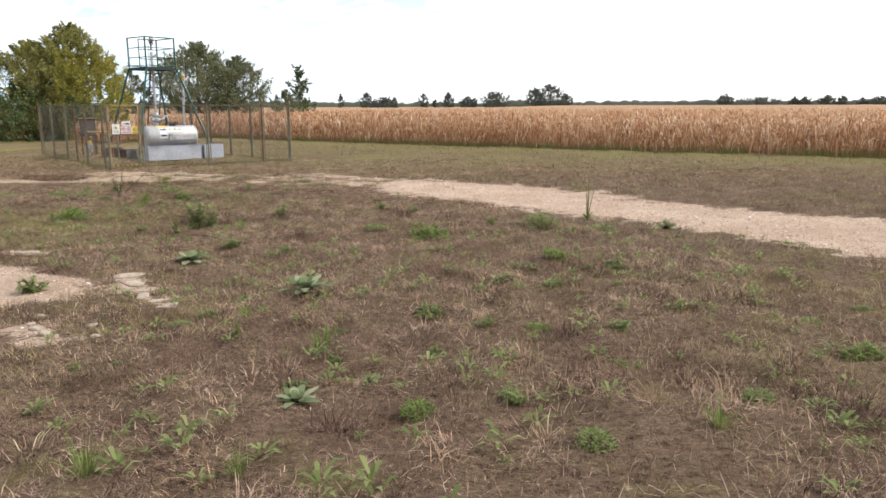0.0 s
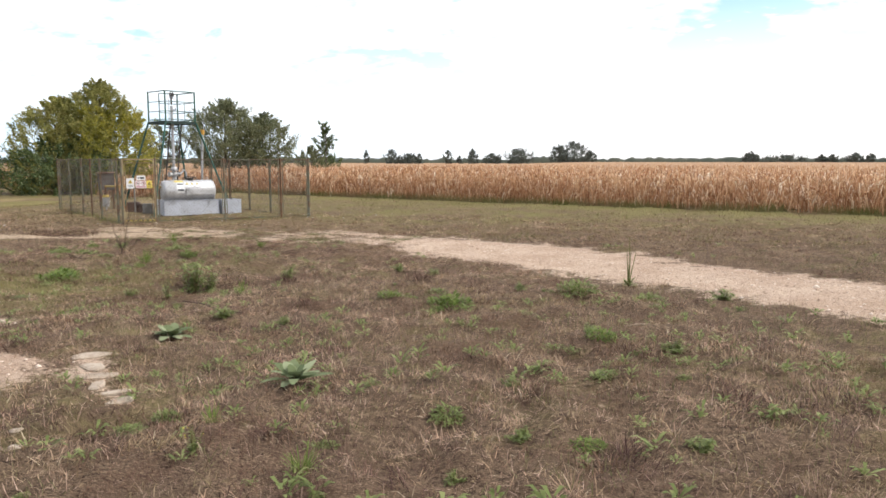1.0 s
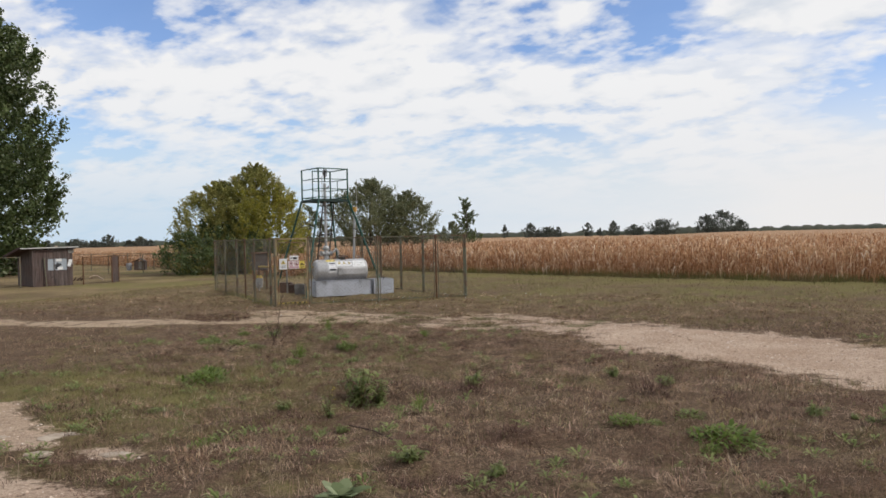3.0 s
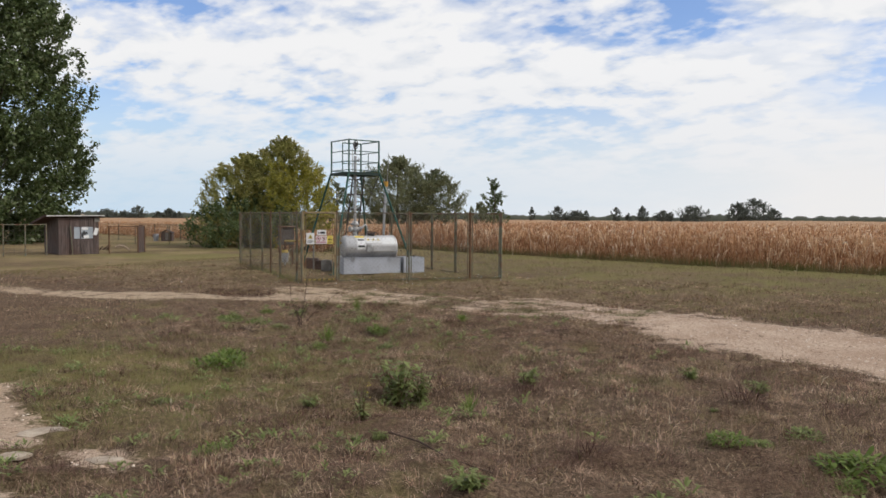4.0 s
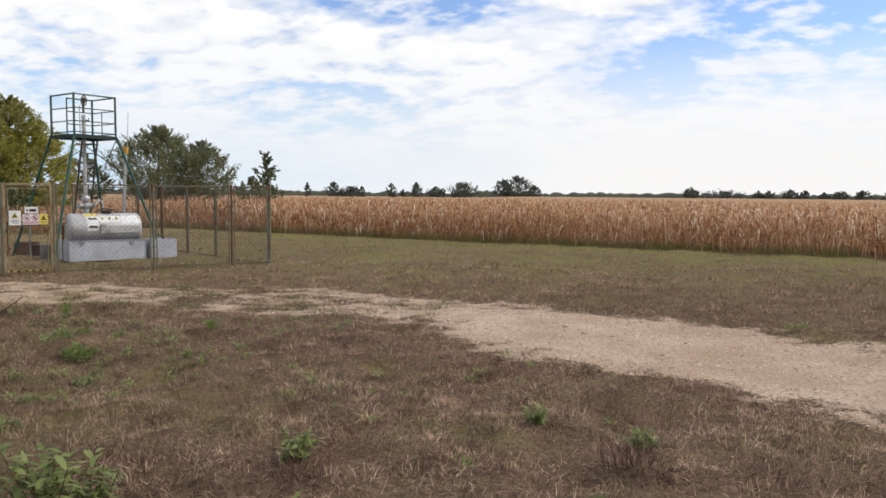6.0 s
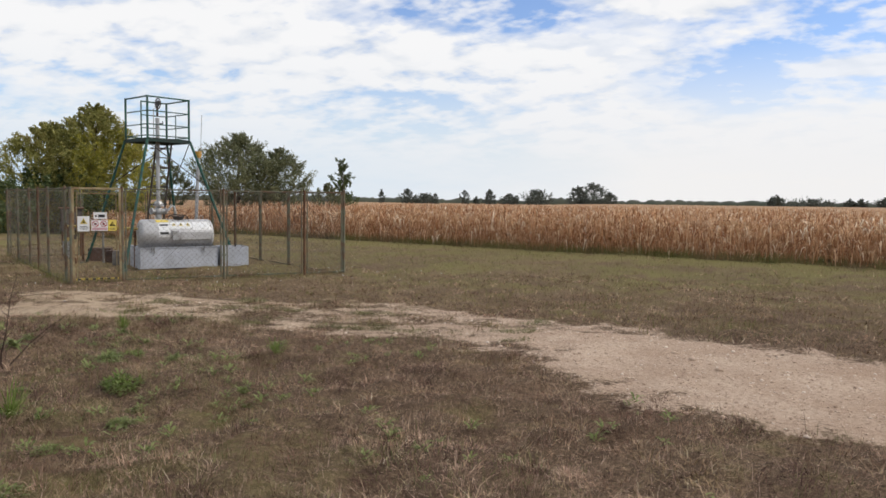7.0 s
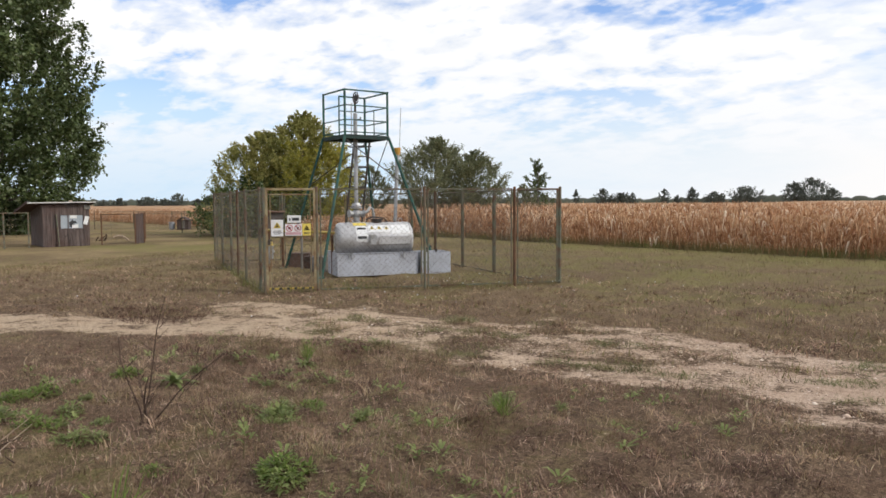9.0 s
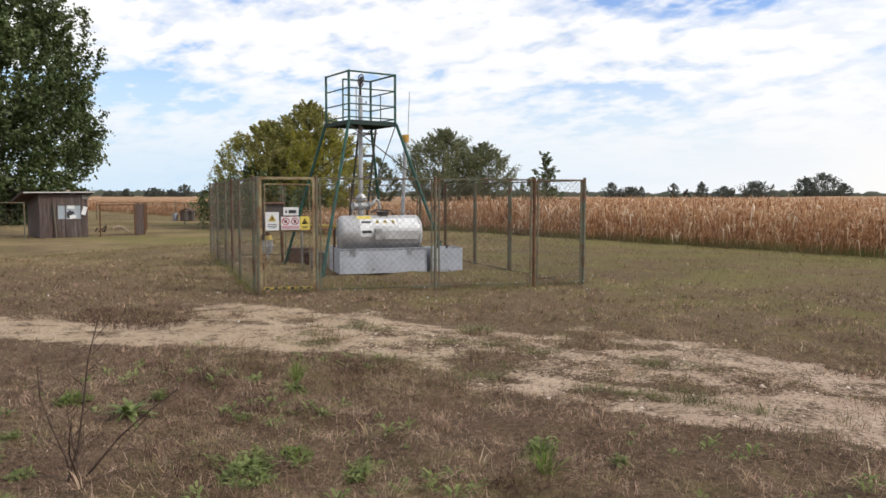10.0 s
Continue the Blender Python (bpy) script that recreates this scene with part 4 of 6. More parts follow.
for k in (0.22, 0.5, 0.9):
    q = q0.lerp(q1, k)
    part("support", tube(B(), [(q.x, q.y + 0.02, -0.1), (q.x, q.y + 0.02, 0.99)], 0.03, 8), M_CONCRETE if k == 0.5 else M_RUST, gas)
part("gate_valve", tube(tube(B(), [(q0.x, q0.y, 1.03), (q0.x, q0.y, 0.66)], 0.035, 10), [(q0.x, q0.y, 0.72), (q0.x, q0.y, 0.66)], 0.07, 12), M_RUST, gas)
part("valve_cap", tube(B(), [(q0.x, q0.y, 0.66), (q0.x, q0.y, 0.55)], 0.10, 12, 0.13), M_YPIPE, gas, "yellow cap")
b = B()
tube(b, [(q0.x, q0.y, 0.55), (q0.x, q0.y, 0.50), (q0.x, q0.y, 0.24), (q0.x, q0.y, 0.17)], 0.15, 14, 0.12)
tube(b, [(q0.x, q0.y, 0.40), (q0.x, q0.y, 0.37)], 0.17, 14)
tube(b, [(q0.x, q0.y, 0.17), (q0.x, q0.y, -0.05)], 0.03, 8)
part("filter_bowl", b, M_GALV, gas)

cabinet = thing("meter_cabinet", "grey-brown steel meter cabinet on two posts", "cabinet", at=pose(-20.3, 28.5, 0, 0, 0, turned_by(U)))
part("body", box(B(), (0, 0, 1.15), (0.60, 0.24, 0.70), bevel=0.012), M_CABINET, cabinet)
door = part("door", box(B(), (0, -0.128, 1.15), (0.54, 0.016, 0.62), bevel=0.005), M_CABINET, cabinet)
part("handle", box(B(), (0.20, -0.145, 1.15), (0.03, 0.02, 0.12), bevel=0.004), M_DARKIRON, door)
part("roof", box(B(), (0, -0.02, 1.52), (0.72, 0.36, 0.025), Euler((radians(4), 0, 0)).to_matrix()), M_RUST, cabinet)
for x in (-0.26, 0.26):
    part("leg", box(B(), (x, 0.06, 0.35), (0.05, 0.05, 0.94), bevel=0.004), M_RUST, cabinet)

for k, (p, s, a, mat, lab) in enumerate((((-18.2, 27.3, 0.19), (0.62, 0.45, 0.40), 30, M_BRICK, "brown stained concrete block on the turf"), ((-17.45, 27.0, 0.17), (0.5, 0.4, 0.36), 40, M_BRICK, "brown stained concrete block on the turf"),
                                         ((-16.7, 26.3, 0.20), (0.35, 0.35, 0.42), 20, M_CONCRETE, "grey concrete footing beside the tower"))):
    blk = tagged(part("concrete_block", box(B(), (0, 0, 0), s, bevel=0.02), mat), lab, "block", "blocks at the well")
    blk.matrix_basis = pose(*p, 0, 0, a)

# ---- the hut and the pens ----
before = set(scene.objects)
HA = turned_by((-32.45 + 33.15, 30.7 - 28.75))
hut = thing("board_hut", "weathered brown board hut with a sloping felt roof", "hut", at=pose(-33.06, 29.02, 0, 0, 0, HA))
HW, HD, HH = 1.74, 2.2, 1.72
body = part("wall", box(B(), (HW / 2, HD / 2 + 0.03, HH / 2), (HW - 0.05, HD - 0.05, HH)), M_BOARD, hut)
k, x = 0, 0.0
while x < HW - 0.05:
    wd = 0.13 + 0.05 * ((k * 37) % 5) / 5
    wd = min(wd, HW - x)
    lo = 0.0
    hole = 0.62 < x + wd / 2 < 1.5
    for z0, z1 in (((0, 0.72), (1.30, HH - 0.02)) if hole else ((0, HH - 0.02),)):
        part("board", box(B(), (x + wd / 2, 0.0 + 0.006 * (k % 3), (z0 + z1) / 2), (wd - 0.012, 0.024, z1 - z0)), M_BOARD, hut)
    x += wd
    k += 1
for y in np.arange(0.08, HD, 0.2):
    part("board", box(B(), (-0.012, y, HH / 2), (0.022, 0.18, HH - 0.04)), M_BOARD, hut)
win = part("window", box(B(), (1.06, 0.01, 1.01), (0.86, 0.012, 0.56)), M_GLASS, hut, "dusty cracked window with a dark hole")
for c, s in (((1.06, -0.004, 1.30), (0.92, 0.04, 0.04)), ((1.06, -0.004, 0.72), (0.92, 0.04, 0.04)), ((0.62, -0.004, 1.01), (0.04, 0.04, 0.6)), ((0.92, -0.004, 1.01), (0.03, 0.04, 0.56)), ((1.50, -0.004, 1.01), (0.04, 0.04, 0.6))):
    part("frame_bar", box(B(), c, s), M_BOARD, win)
# Jagged black face on the pane, painted for the dark inside of the hut.
b = B()
jag = [(-0.13, -0.19), (0.02, -0.21), (0.04, -0.05), (0.15, -0.02), (0.10, 0.07), (0.03, 0.05), (-0.02, 0.13), (-0.08, 0.04), (-0.15, 0.02)]
b.faces.new([b.verts.new((1.10 + u, -0.003, 0.98 + v)) for u, v in jag])
part("dark_hole_face", b, M_BLACK, win, "black face for the unlit inside behind the broken pane")
for x, z, a, c, turn in ((1.12, 1.21, 0.26, 0.13, 3), (1.18, 0.82, 0.24, 0.14, -6)):
    part("plastic_sheet", box(B(), (x, -0.008, z), (a, 0.004, c), Euler((0, radians(turn), 0)).to_matrix()), M_WHITE, win, "white plastic sheet in the window")
part("patch", box(B(), (1.60, -0.03, 1.06), (0.16, 0.012, 0.34), Euler((0, radians(18), 0)).to_matrix()), M_WHITE, hut, "loose pale plastic sheet")
part("patch", box(B(), (1.66, -0.03, HH - 0.12), (0.24, 0.015, 0.17)), M_CONCRETE, hut, "pale square plate")
part("stake", tube(B(), [(0.55, -0.10, -0.05), (0.47, -0.06, 1.32)], 0.022, 6), M_FENCE, hut)
part("plank", box(B(), (0.8, -0.05, 0.42), (0.9, 0.02, 0.08), Euler((0, radians(-38), 0)).to_matrix()), M_BOARD, hut)
b = B()
vs = [(-0.6, -0.18, HH + 0.05), (HW + 0.22, -0.18, HH + 0.08), (HW + 0.22, HD + 0.2, HH - 0.30), (-0.6, HD + 0.2, HH - 0.33)]
top = [b.verts.new((x, y, z + 0.035)) for x, y, z in vs]
bot = [b.verts.new((x, y, z - 0.01)) for x, y, z in vs]
b.faces.new(top)
b.faces.new(bot[::-1])
for i in range(4):
    b.faces.new((bot[i], bot[(i + 1) % 4], top[(i + 1) % 4], top[i]))
roof = part("roof", b, M_SOFFIT, hut, "red-brown boarded roof")
part("fascia", box(B(), (HW / 2 - 0.19, -0.195, HH + 0.075), (HW + 0.82, 0.02, 0.045), Euler((0, radians(-0.6), 0)).to_matrix()), M_ROOFEDGE, roof, "pale sheet metal roof edge")
part("eave_board", box(B(), (-0.61, 0.9, HH - 0.10), (0.02, 2.5, 0.10), Euler((radians(-9), 0, 0)).to_matrix()), M_SOFFIT, roof)
part("roof_stone", box(B(), (HW * 0.62, 0.2, HH + 0.12), (0.14, 0.14, 0.08), bevel=0.02), M_STONE, roof)


def pen(name, label, pts, h, post_step, mat, wires=6, boards=()):
    """A low animal pen: posts, a top rail and thin wires along a line of points."""
    th = thing(name, label, "fence", "animal pens")
    for i, (a, c) in enumerate(zip(pts, pts[1:])):
        a, c = Vector((*a, 0)), Vector((*c, 0))
        n = max(1, round((c - a).length / post_step))
        for k in range(n + 1):
            q = a.lerp(c, k / n)
            if i and not k:
                continue
            part("post", tube(B(), [(q.x, q.y, -0.1), (q.x, q.y, h)], 0.03, 6), mat, th)
        part("rail", tube(B(), [(a.x, a.y, h - 0.03), (c.x, c.y, h - 0.03)], 0.02, 6), mat, th)
        b = B()
        for k in range(wires):
            z = 0.06 + (h - 0.12) * k / wires
            tube(b, [(a.x, a.y, z), (c.x, c.y, z)], 0.004, 3, cap=False)
        m = int((c - a).length / 0.2)
        for k in range(1, m):
            q = a.lerp(c, k / m)
            tube(b, [(q.x, q.y, 0.05), (q.x, q.y, h - 0.04)], 0.003, 3, cap=False)
        part("wire_mesh", b, M_WIRE, th)
        if i in boards:
            for k in range(int((c - a).length / 0.14)):
                q = a + (c - a).normalized() * (0.07 + 0.14 * k)
                part("slat", box(B(), (q.x, q.y, h * 0.49), (0.12, 0.02, h * (0.95 + 0.06 * (k % 3))), Matrix.Rotation(math.atan2(c.y - a.y, c.x - a.x), 3, "Z")), M_BOARD, th)
    return th


pen("wire_pen", "galvanised frame pen beside the hut", [(-33.2, 28.5), (-33.8, 26.9), (-34.6, 24.6), (-35.4, 22.4)], 1.42, 1.1, M_FENCE)
pen("wire_pen", "wire pen with a weathered slatted end", [(-32.2, 31.0), (-31.9, 32.4), (-32.35, 33.2), (-36.5, 36.5)], 1.32, 1.4, M_RUST, boards=(1,))
pen("wire_pen", "low wire pen round a kennel in the dry grass", [(-40.5, 39.6), (-37.6, 42.4), (-38.6, 44.0), (-46.5, 46.5), (-50.0, 43.0)], 1.2, 2.2, M_FENCE)
kennel = thing("kennel", "small dark board kennel with a pitched roof", "kennel", at=pose(-43.9, 45.3, 0, 0, 0, 35) @ Matrix.Scale(0.62, 4))
part("wall", box(B(), (0, 0, 0.5), (1.2, 1.1, 1.0), bevel=0.01), M_BOARD, kennel)
part("door_opening", box(B(), (0.05, -0.56, 0.55), (0.34, 0.02, 0.8)), M_CONCRETE, kennel, "pale board in the doorway")
for sgn in (-1, 1):
    part("roof", box(B(), (sgn * 0.34, 0, 1.13), (0.82, 1.35, 0.05), Euler((0, radians(sgn * 28), 0)).to_matrix()), M_BOARD, kennel)
tub = tagged(part("plastic_tub", tube(B(), [(0, 0, 0), (0, 0, 0.5)], 0.16, 14, 0.2), M_BUND), "pale blue plastic tub beside the kennel", "tub")
tub.matrix_basis = pose(-44.6, 44.9, 0.0)
b = B()
tube(b, [(-0.25, 0, 0.16), (-0.05, 0.02, 0.24), (0.15, 0.05, 0.22), (0.3, 0.0, 0.12), (0.42, -0.05, 0.03)], 0.06, 8, 0.05)
log = tagged(part("pale_log", b, M_BARKSTICK), "bent pale log lying in the pen", "log")
log.matrix_basis = pose(-34.2, 33.3, 0.02, 0, 0, 35)
b = B()
for k in range(5):
    tube(b, [(0.1 * k, 0.04 * (k % 2), 0.05), (0.25 + 0.1 * k, 0.2 * ((k * 3) % 4 - 1.5), 0.25 + 0.05 * (k % 3))], 0.025, 5)
tagged(part("brushwood", b, M_STEM), "dark heap of brushwood beside the log", "brushwood").matrix_basis = pose(-34.9, 32.6, 0, 0, 0, 30)
barrow = thing("wheelbarrow", "rusty brown wheelbarrow standing in the pen", "wheelbarrow", at=pose(-36.5, 26.6, 0, 0, 0, 60))
b = B()
made = bmesh.ops.create_cube(b, size=1, matrix=Matrix.Translation((0, 0, 0.55)) @ Matrix.Diagonal((0.9, 0.6, 0.35, 1)))
for v in b.verts:
    if v.co.z < 0.5:
        v.co.x *= 0.6
        v.co.y *= 0.7
part("tray", b, M_RUST, barrow)
part("wheel", tube(B(), [(0.55, -0.04, 0.2), (0.55, 0.04, 0.2)], 0.2, 16), M_BLACK, barrow)
for y in (-0.25, 0.25):
    part("handle", tube(B(), [(0.55, y * 0.3, 0.22), (-0.3, y, 0.42), (-0.95, y * 1.1, 0.6)], 0.02, 6), M_FENCE, barrow)
    part("leg", tube(B(), [(-0.3, y, 0.42), (-0.35, y, 0.0)], 0.02, 6), M_FENCE, barrow)

# the pens lie on lower ground: laid out on a small plan, then set out at full size
FULL, HUB = 1.43, Vector((-4.27, 11.37, 0))
out_there = Matrix.Translation(HUB + Vector((0, 0, -0.70))) @ Matrix.Scale(FULL, 4) @ Matrix.Translation(-HUB)
for o in scene.objects:
    if o not in before and o.parent is None:
        o.matrix_basis = out_there @ o.matrix_basis

# far pylon
pylon = thing("lattice_pylon", "distant grey lattice power pylon", "pylon", at=pose(-330, 212, 0))
b = B()
for x, y in ((-1.6, -1.6), (1.6, -1.6), (1.6, 1.6), (-1.6, 1.6)):
    tube(b, [(x, y, 0), (x * 0.2, y * 0.2, 15)], 0.12, 4)
for k in range(7):
    z = 1 + 2 * k
    s = 1.6 * (1 - 0.8 * z / 15)
    tube(b, [(-s, -s, z), (s * 0.85, s * 0.85, z + 1.8)], 0.07, 4)
    tube(b, [(s, -s, z), (-s * 0.85, s * 0.85, z + 1.8)], 0.07, 4)
part("mast", b, M_GALV, pylon)
for z in (9.5, 11.5, 13.5):
    part("cross_arm", tube(B(), [(-1.8, 1.2, z), (1.8, -1.2, z)], 0.12, 4), M_GALV, pylon)

# ---- trees ----


def leaf_cloud(centres, radii, count, size, seed, squash=0.8):
    """Leaves along short sprays that rise outwards from the clump centres: quads of random turn."""
    r = np.random.default_rng(seed)
    pick = r.integers(0, len(centres), count)
    out = centres * np.array([1.0, 1.0, 0.0])
    out /= np.linalg.norm(out, axis=1)[:, None] + 1e-6
    way = 0.55 * out + np.array([0, 0, 0.75]) + r.normal(0, 0.35, (len(centres), 3))
    way /= np.linalg.norm(way, axis=1)[:, None]
    d = r.normal(size=(count, 3))
    d /= np.linalg.norm(d, axis=1)[:, None]
    d[:, 2] *= squash
    along = r.uniform(-0.9, 1.05, count)
    across = np.abs(r.normal(0.0, 0.5, count)).clip(0, 1.0) * (0.95 - 0.55 * (along + 0.9) / 2.15)
    p = centres[pick] + d * (radii[pick] * across)[:, None] + way[pick] * (radii[pick] * along)[:, None]
    a = r.normal(size=(count, 3))
    a /= np.linalg.norm(a, axis=1)[:, None]
    c = np.cross(a, r.normal(size=(count, 3)))
    c /= np.linalg.norm(c, axis=1)[:, None]
    s = size * r.uniform(0.6, 1.3, count)[:, None]
    V = np.stack([p - a * s * 0.6, p + c * s * 0.36, p + a * s * 0.6, p - c * s * 0.36], 1).reshape(-1, 3)
    return V, np.arange(4 * count).reshape(-1, 4)


def tree(name, label, x, y, h, rx, leaves, size, mat, seed, clumps=60, low=0.1, profile=None, trunk=0.25, limbs=10, group="", clump_r=0.22, ry=None, extra=None, lobes=0.72):
    """A tapered trunk, limbs that reach for the clumps, and a crown of many leaves."""
    r = np.random.default_rng(seed)
    ry = ry or rx
    z0 = gz(x, y)
    t = thing(name, label, "tree", group, at=pose(x, y, z0))
    cs, rad = [], []
    while len(cs) < clumps:
        u = r.uniform(0, 1)
        wide = profile(u) if profile else math.sin(math.pi * min(1, 0.16 + 0.84 * u)) ** 0.7
        a, q = r.uniform(0, 2 * math.pi), r.uniform(0.0, 1.0) ** 0.42
        lobe = float(value_noise(np.array([3.0 + 2.2 * math.cos(a)]), np.array([3.0 + 2.2 * math.sin(a) + 5.0 * u]), seed)[0])
        wide *= lobes + (1.18 - lobes) * lobe
        tip = float(value_noise(np.array([7.0 + 1.5 * math.cos(a)]), np.array([7.0 + 1.5 * math.sin(a)]), seed + 3)[0])
        z = h * (low + (0.97 - low) * u * (0.84 + 0.18 * tip))
        cs.append((q * wide * rx * 0.9 * math.cos(a), q * wide * ry * 0.9 * math.sin(a), z))
        rad.append(clump_r * rx * r.uniform(0.55, 1.2) * (0.45 + 0.55 * wide))
    cs, rad = np.array(cs), np.array(rad)
    b = B()
    lean = Vector((r.uniform(-0.04, 0.04) * h, r.uniform(-0.04, 0.04) * h, 0))
    tube(b, [(0, 0, -0.2), lean * 0.2 + Vector((0, 0, 0.3 * h)), lean * 0.6 + Vector((0, 0, 0.6 * h)), lean + Vector((0, 0, 0.88 * h))], trunk, 9, trunk * 0.15)
    part("trunk", b, M_BARK, t)
    order = r.permutation(len(cs))[:limbs]
    for i in order:
        c = Vector(cs[i])
        s = Vector((0, 0, max(0.08 * h, c.z - 0.28 * h))) + lean * (c.z / h) * 0.6
        mid = s.lerp(c, 0.5) + Vector((0, 0, -0.02 * h))
        part("limb", tube(B(), [s, mid, c], trunk * 0.3, 5, trunk * 0.06), M_BARK, t)
    V, F = leaf_cloud(cs, rad, leaves, size, seed + 1)
    crown = new("crown", arrays_to_mesh("crown", V, F, mat))
    crown.parent = t
    if extra:
        emat, fn, n2, k2, ename, elabel = extra
        sel = np.array([fn(c) for c in cs])
        V, F = leaf_cloud(cs[sel], rad[sel] * 1.12, n2, size * k2, seed + 2)
        o = new(ename, arrays_to_mesh(ename, V, F, emat))
        o.parent = t
        o["label"] = elabel
    return t


tree("willow_tree", "broad olive and yellow autumn tree standing behind the fence", -43.0, 56.3, 10.1, 4.8, 66000, 0.13, M_LEAF_OLIVE, 11, 1000, 0.02,
     lambda u: (0.80 + 0.22 * math.sin(3.0 * u)) * (1 - u ** 3.2) ** 0.75, 0.25, 22, "willows behind the fence", 0.125, lobes=0.88, extra=(M_LEAF_YELLOW, lambda c: c[0] + 0.5 * c[1] > -1.0 and c[1] < 2.5 and c[2] < 7.0, 26000, 1.0, "yellow_foliage", "yellow autumn leaves"))
tree("willow_tree", "lower olive green tree standing behind the fence", -45.9, 54.9, 8.7, 4.7, 50000, 0.13, M_LEAF_OLIVE, 12, 700, 0.02,
     lambda u: (0.84 + 0.2 * math.sin(3.0 * u)) * (1 - u ** 3.2) ** 0.75, 0.2, 16, "willows behind the fence", 0.14, lobes=0.9)
tree("shrub", "dense dark green shrub at the foot of the willows", -44.6, 53.6, 4.6, 5.6, 26000, 0.15, M_LEAF_DARK, 13, 260, 0.0,
     lambda u: (1 - u ** 3) ** 0.6, 0.1, 10, "willows behind the fence", 0.16, lobes=0.9)
tree("poplar_tree", "tall dark green poplar behind the board hut", -69.0, 45.4, 28.5, 10.7, 95000, 0.31, M_LEAF_DARK, 21, 1100, 0.0,
     lambda u: min(1.0, 0.62 + 2.6 * u) * (0.92 + 0.15 * math.sin(2.6 * u)) * (1 - u ** 4.5) ** 0.8, 0.5, 30, clump_r=0.12, extra=(M_LEAF_DARK, lambda c: (math.hypot(c[0], c[1]) > 4.0 or c[2] < 9), 76000, 0.72, "outer_foliage", "small glossy leaves at the crown's edge"))
tree("lime_tree", "grey-green broad tree at the edge of the maize", -71.5, 124.0, 14.2, 8.8, 52000, 0.22, M_LEAF_GREY, 31, 420, 0.08, None, 0.35, 16, "trees beyond the maize", 0.2)
tree("lime_tree", "round green tree at the edge of the maize", -65.0, 126.0, 11.4, 6.4, 30000, 0.22, M_LEAF_GREY, 33, 300, 0.08, None, 0.3, 10, "trees beyond the maize", 0.24)
tree("lime_tree", "low sparse tree at the edge of the maize", -83.0, 121.0, 9.4, 5.4, 14000, 0.21, M_LEAF_GREY, 34, 110, 0.1, None, 0.2, 14, "trees beyond the maize", 0.2)
tree("lime_tree", "small sparse grey tree beyond the maize", -60.0, 136.0, 5.8, 3.4, 11000, 0.18, M_LEAF_GREY, 35, 70, 0.1, None, 0.15, 12, "trees beyond the maize", 0.24)
tree("pine_tree", "thin dark pine with layered tufts beyond the maize", -63.2, 150.0, 11.6, 3.9, 11000, 0.22, M_LEAF_DARK, 36, 95, 0.12, lambda u: (0.75 + 0.35 * math.sin(14 * u)) * (1 - 0.65 * u), 0.16, 18, "trees beyond the maize", 0.24)
FAR_TREES = [(-120, 327, 1.5, 8.7), (-109, 331, 3.6, 8.7), (-101, 334, 5.7, 6.1), (-97, 335, 1.5, 6.7), (-84, 338, 2.3, 8.7), (-79, 340, 1.3, 5.6), (-73, 341, 3.1, 8.7), (-64, 343, 4.6, 6.7),
             (-52, 345, 6.7, 8.7), (-34, 347, 5.2, 10.3), (-27, 347, 7.7, 11.3), (-20, 348, 3.1, 7.2), (48, 345, 3.6, 6.1), (61, 342, 7.7, 3.8)]
FAR_TREES_MORE = [(74, 340, 2.1, 4.9), (78, 339, 2.3, 5.1), (86, 337, 3.6, 5.6), (91, 335, 2.1, 5.4), (98, 333, 2.3, 4.3), (104, 331, 3.6, 4.6), (111, 329, 3.6, 5.1), (120, 326, 3.0, 5.0), (129, 322, 2.5, 5.4), (138, 318, 4.0, 5.0),
                  (-282, 208, 3.6, 3.8), (-278, 213, 2.6, 5.1), (-272, 221, 4.6, 5.1), (-267, 227, 3.1, 4.6), (-264, 231, 3.6, 7.2), (-259, 237, 2.1, 4.6), (-256, 240, 3.1, 6.1), (-253, 243, 2.6, 4.6), (-288, 200, 3.0, 5.0)]
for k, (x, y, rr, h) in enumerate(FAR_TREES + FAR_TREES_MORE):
    tree("far_tree", "distant tree on the horizon, haze put in its leaf colour", x, y, h * 0.95, rr * 1.15, int(500 + 560 * rr), 0.50, M_LEAF_FAR, 100 + k, int(26 + 22 * rr), 0.05, None, 0.16, 5, "trees on the horizon", 0.30)


def woods():
    """A long low belt of far woods with an uneven top."""
    a = np.linspace(radians(-75), radians(80), 1100)
    ht = 1.7 + 1.0 * value_noise(a * 60, a * 0 + 1, 2) + 1.5 * value_noise(a * 220, a * 0 + 2, 4) + 0.8 * value_noise(a * 9, a * 0 + 3, 6)
    V, F = [], []
    for k, (aa, hh) in enumerate(zip(a, ht)):
        for rr, z in ((430, 0), (431, hh * 0.7), (436, hh), (445, 0)):
            V.append((rr * math.sin(aa), rr * math.cos(aa), z))
        if k:
            o = 4 * k
            F += [(o - 4 + j, o + j, o + j + 1, o - 3 + j) for j in range(3)]
    return np.array(V), np.array(F)


Vw, Fw = woods()
tagged(new("far_woods", arrays_to_mesh("far_woods", Vw, Fw, M_WOODS)), "low dark belt of woods on the horizon", "woods", kind="stuff")

# ---- grass ----


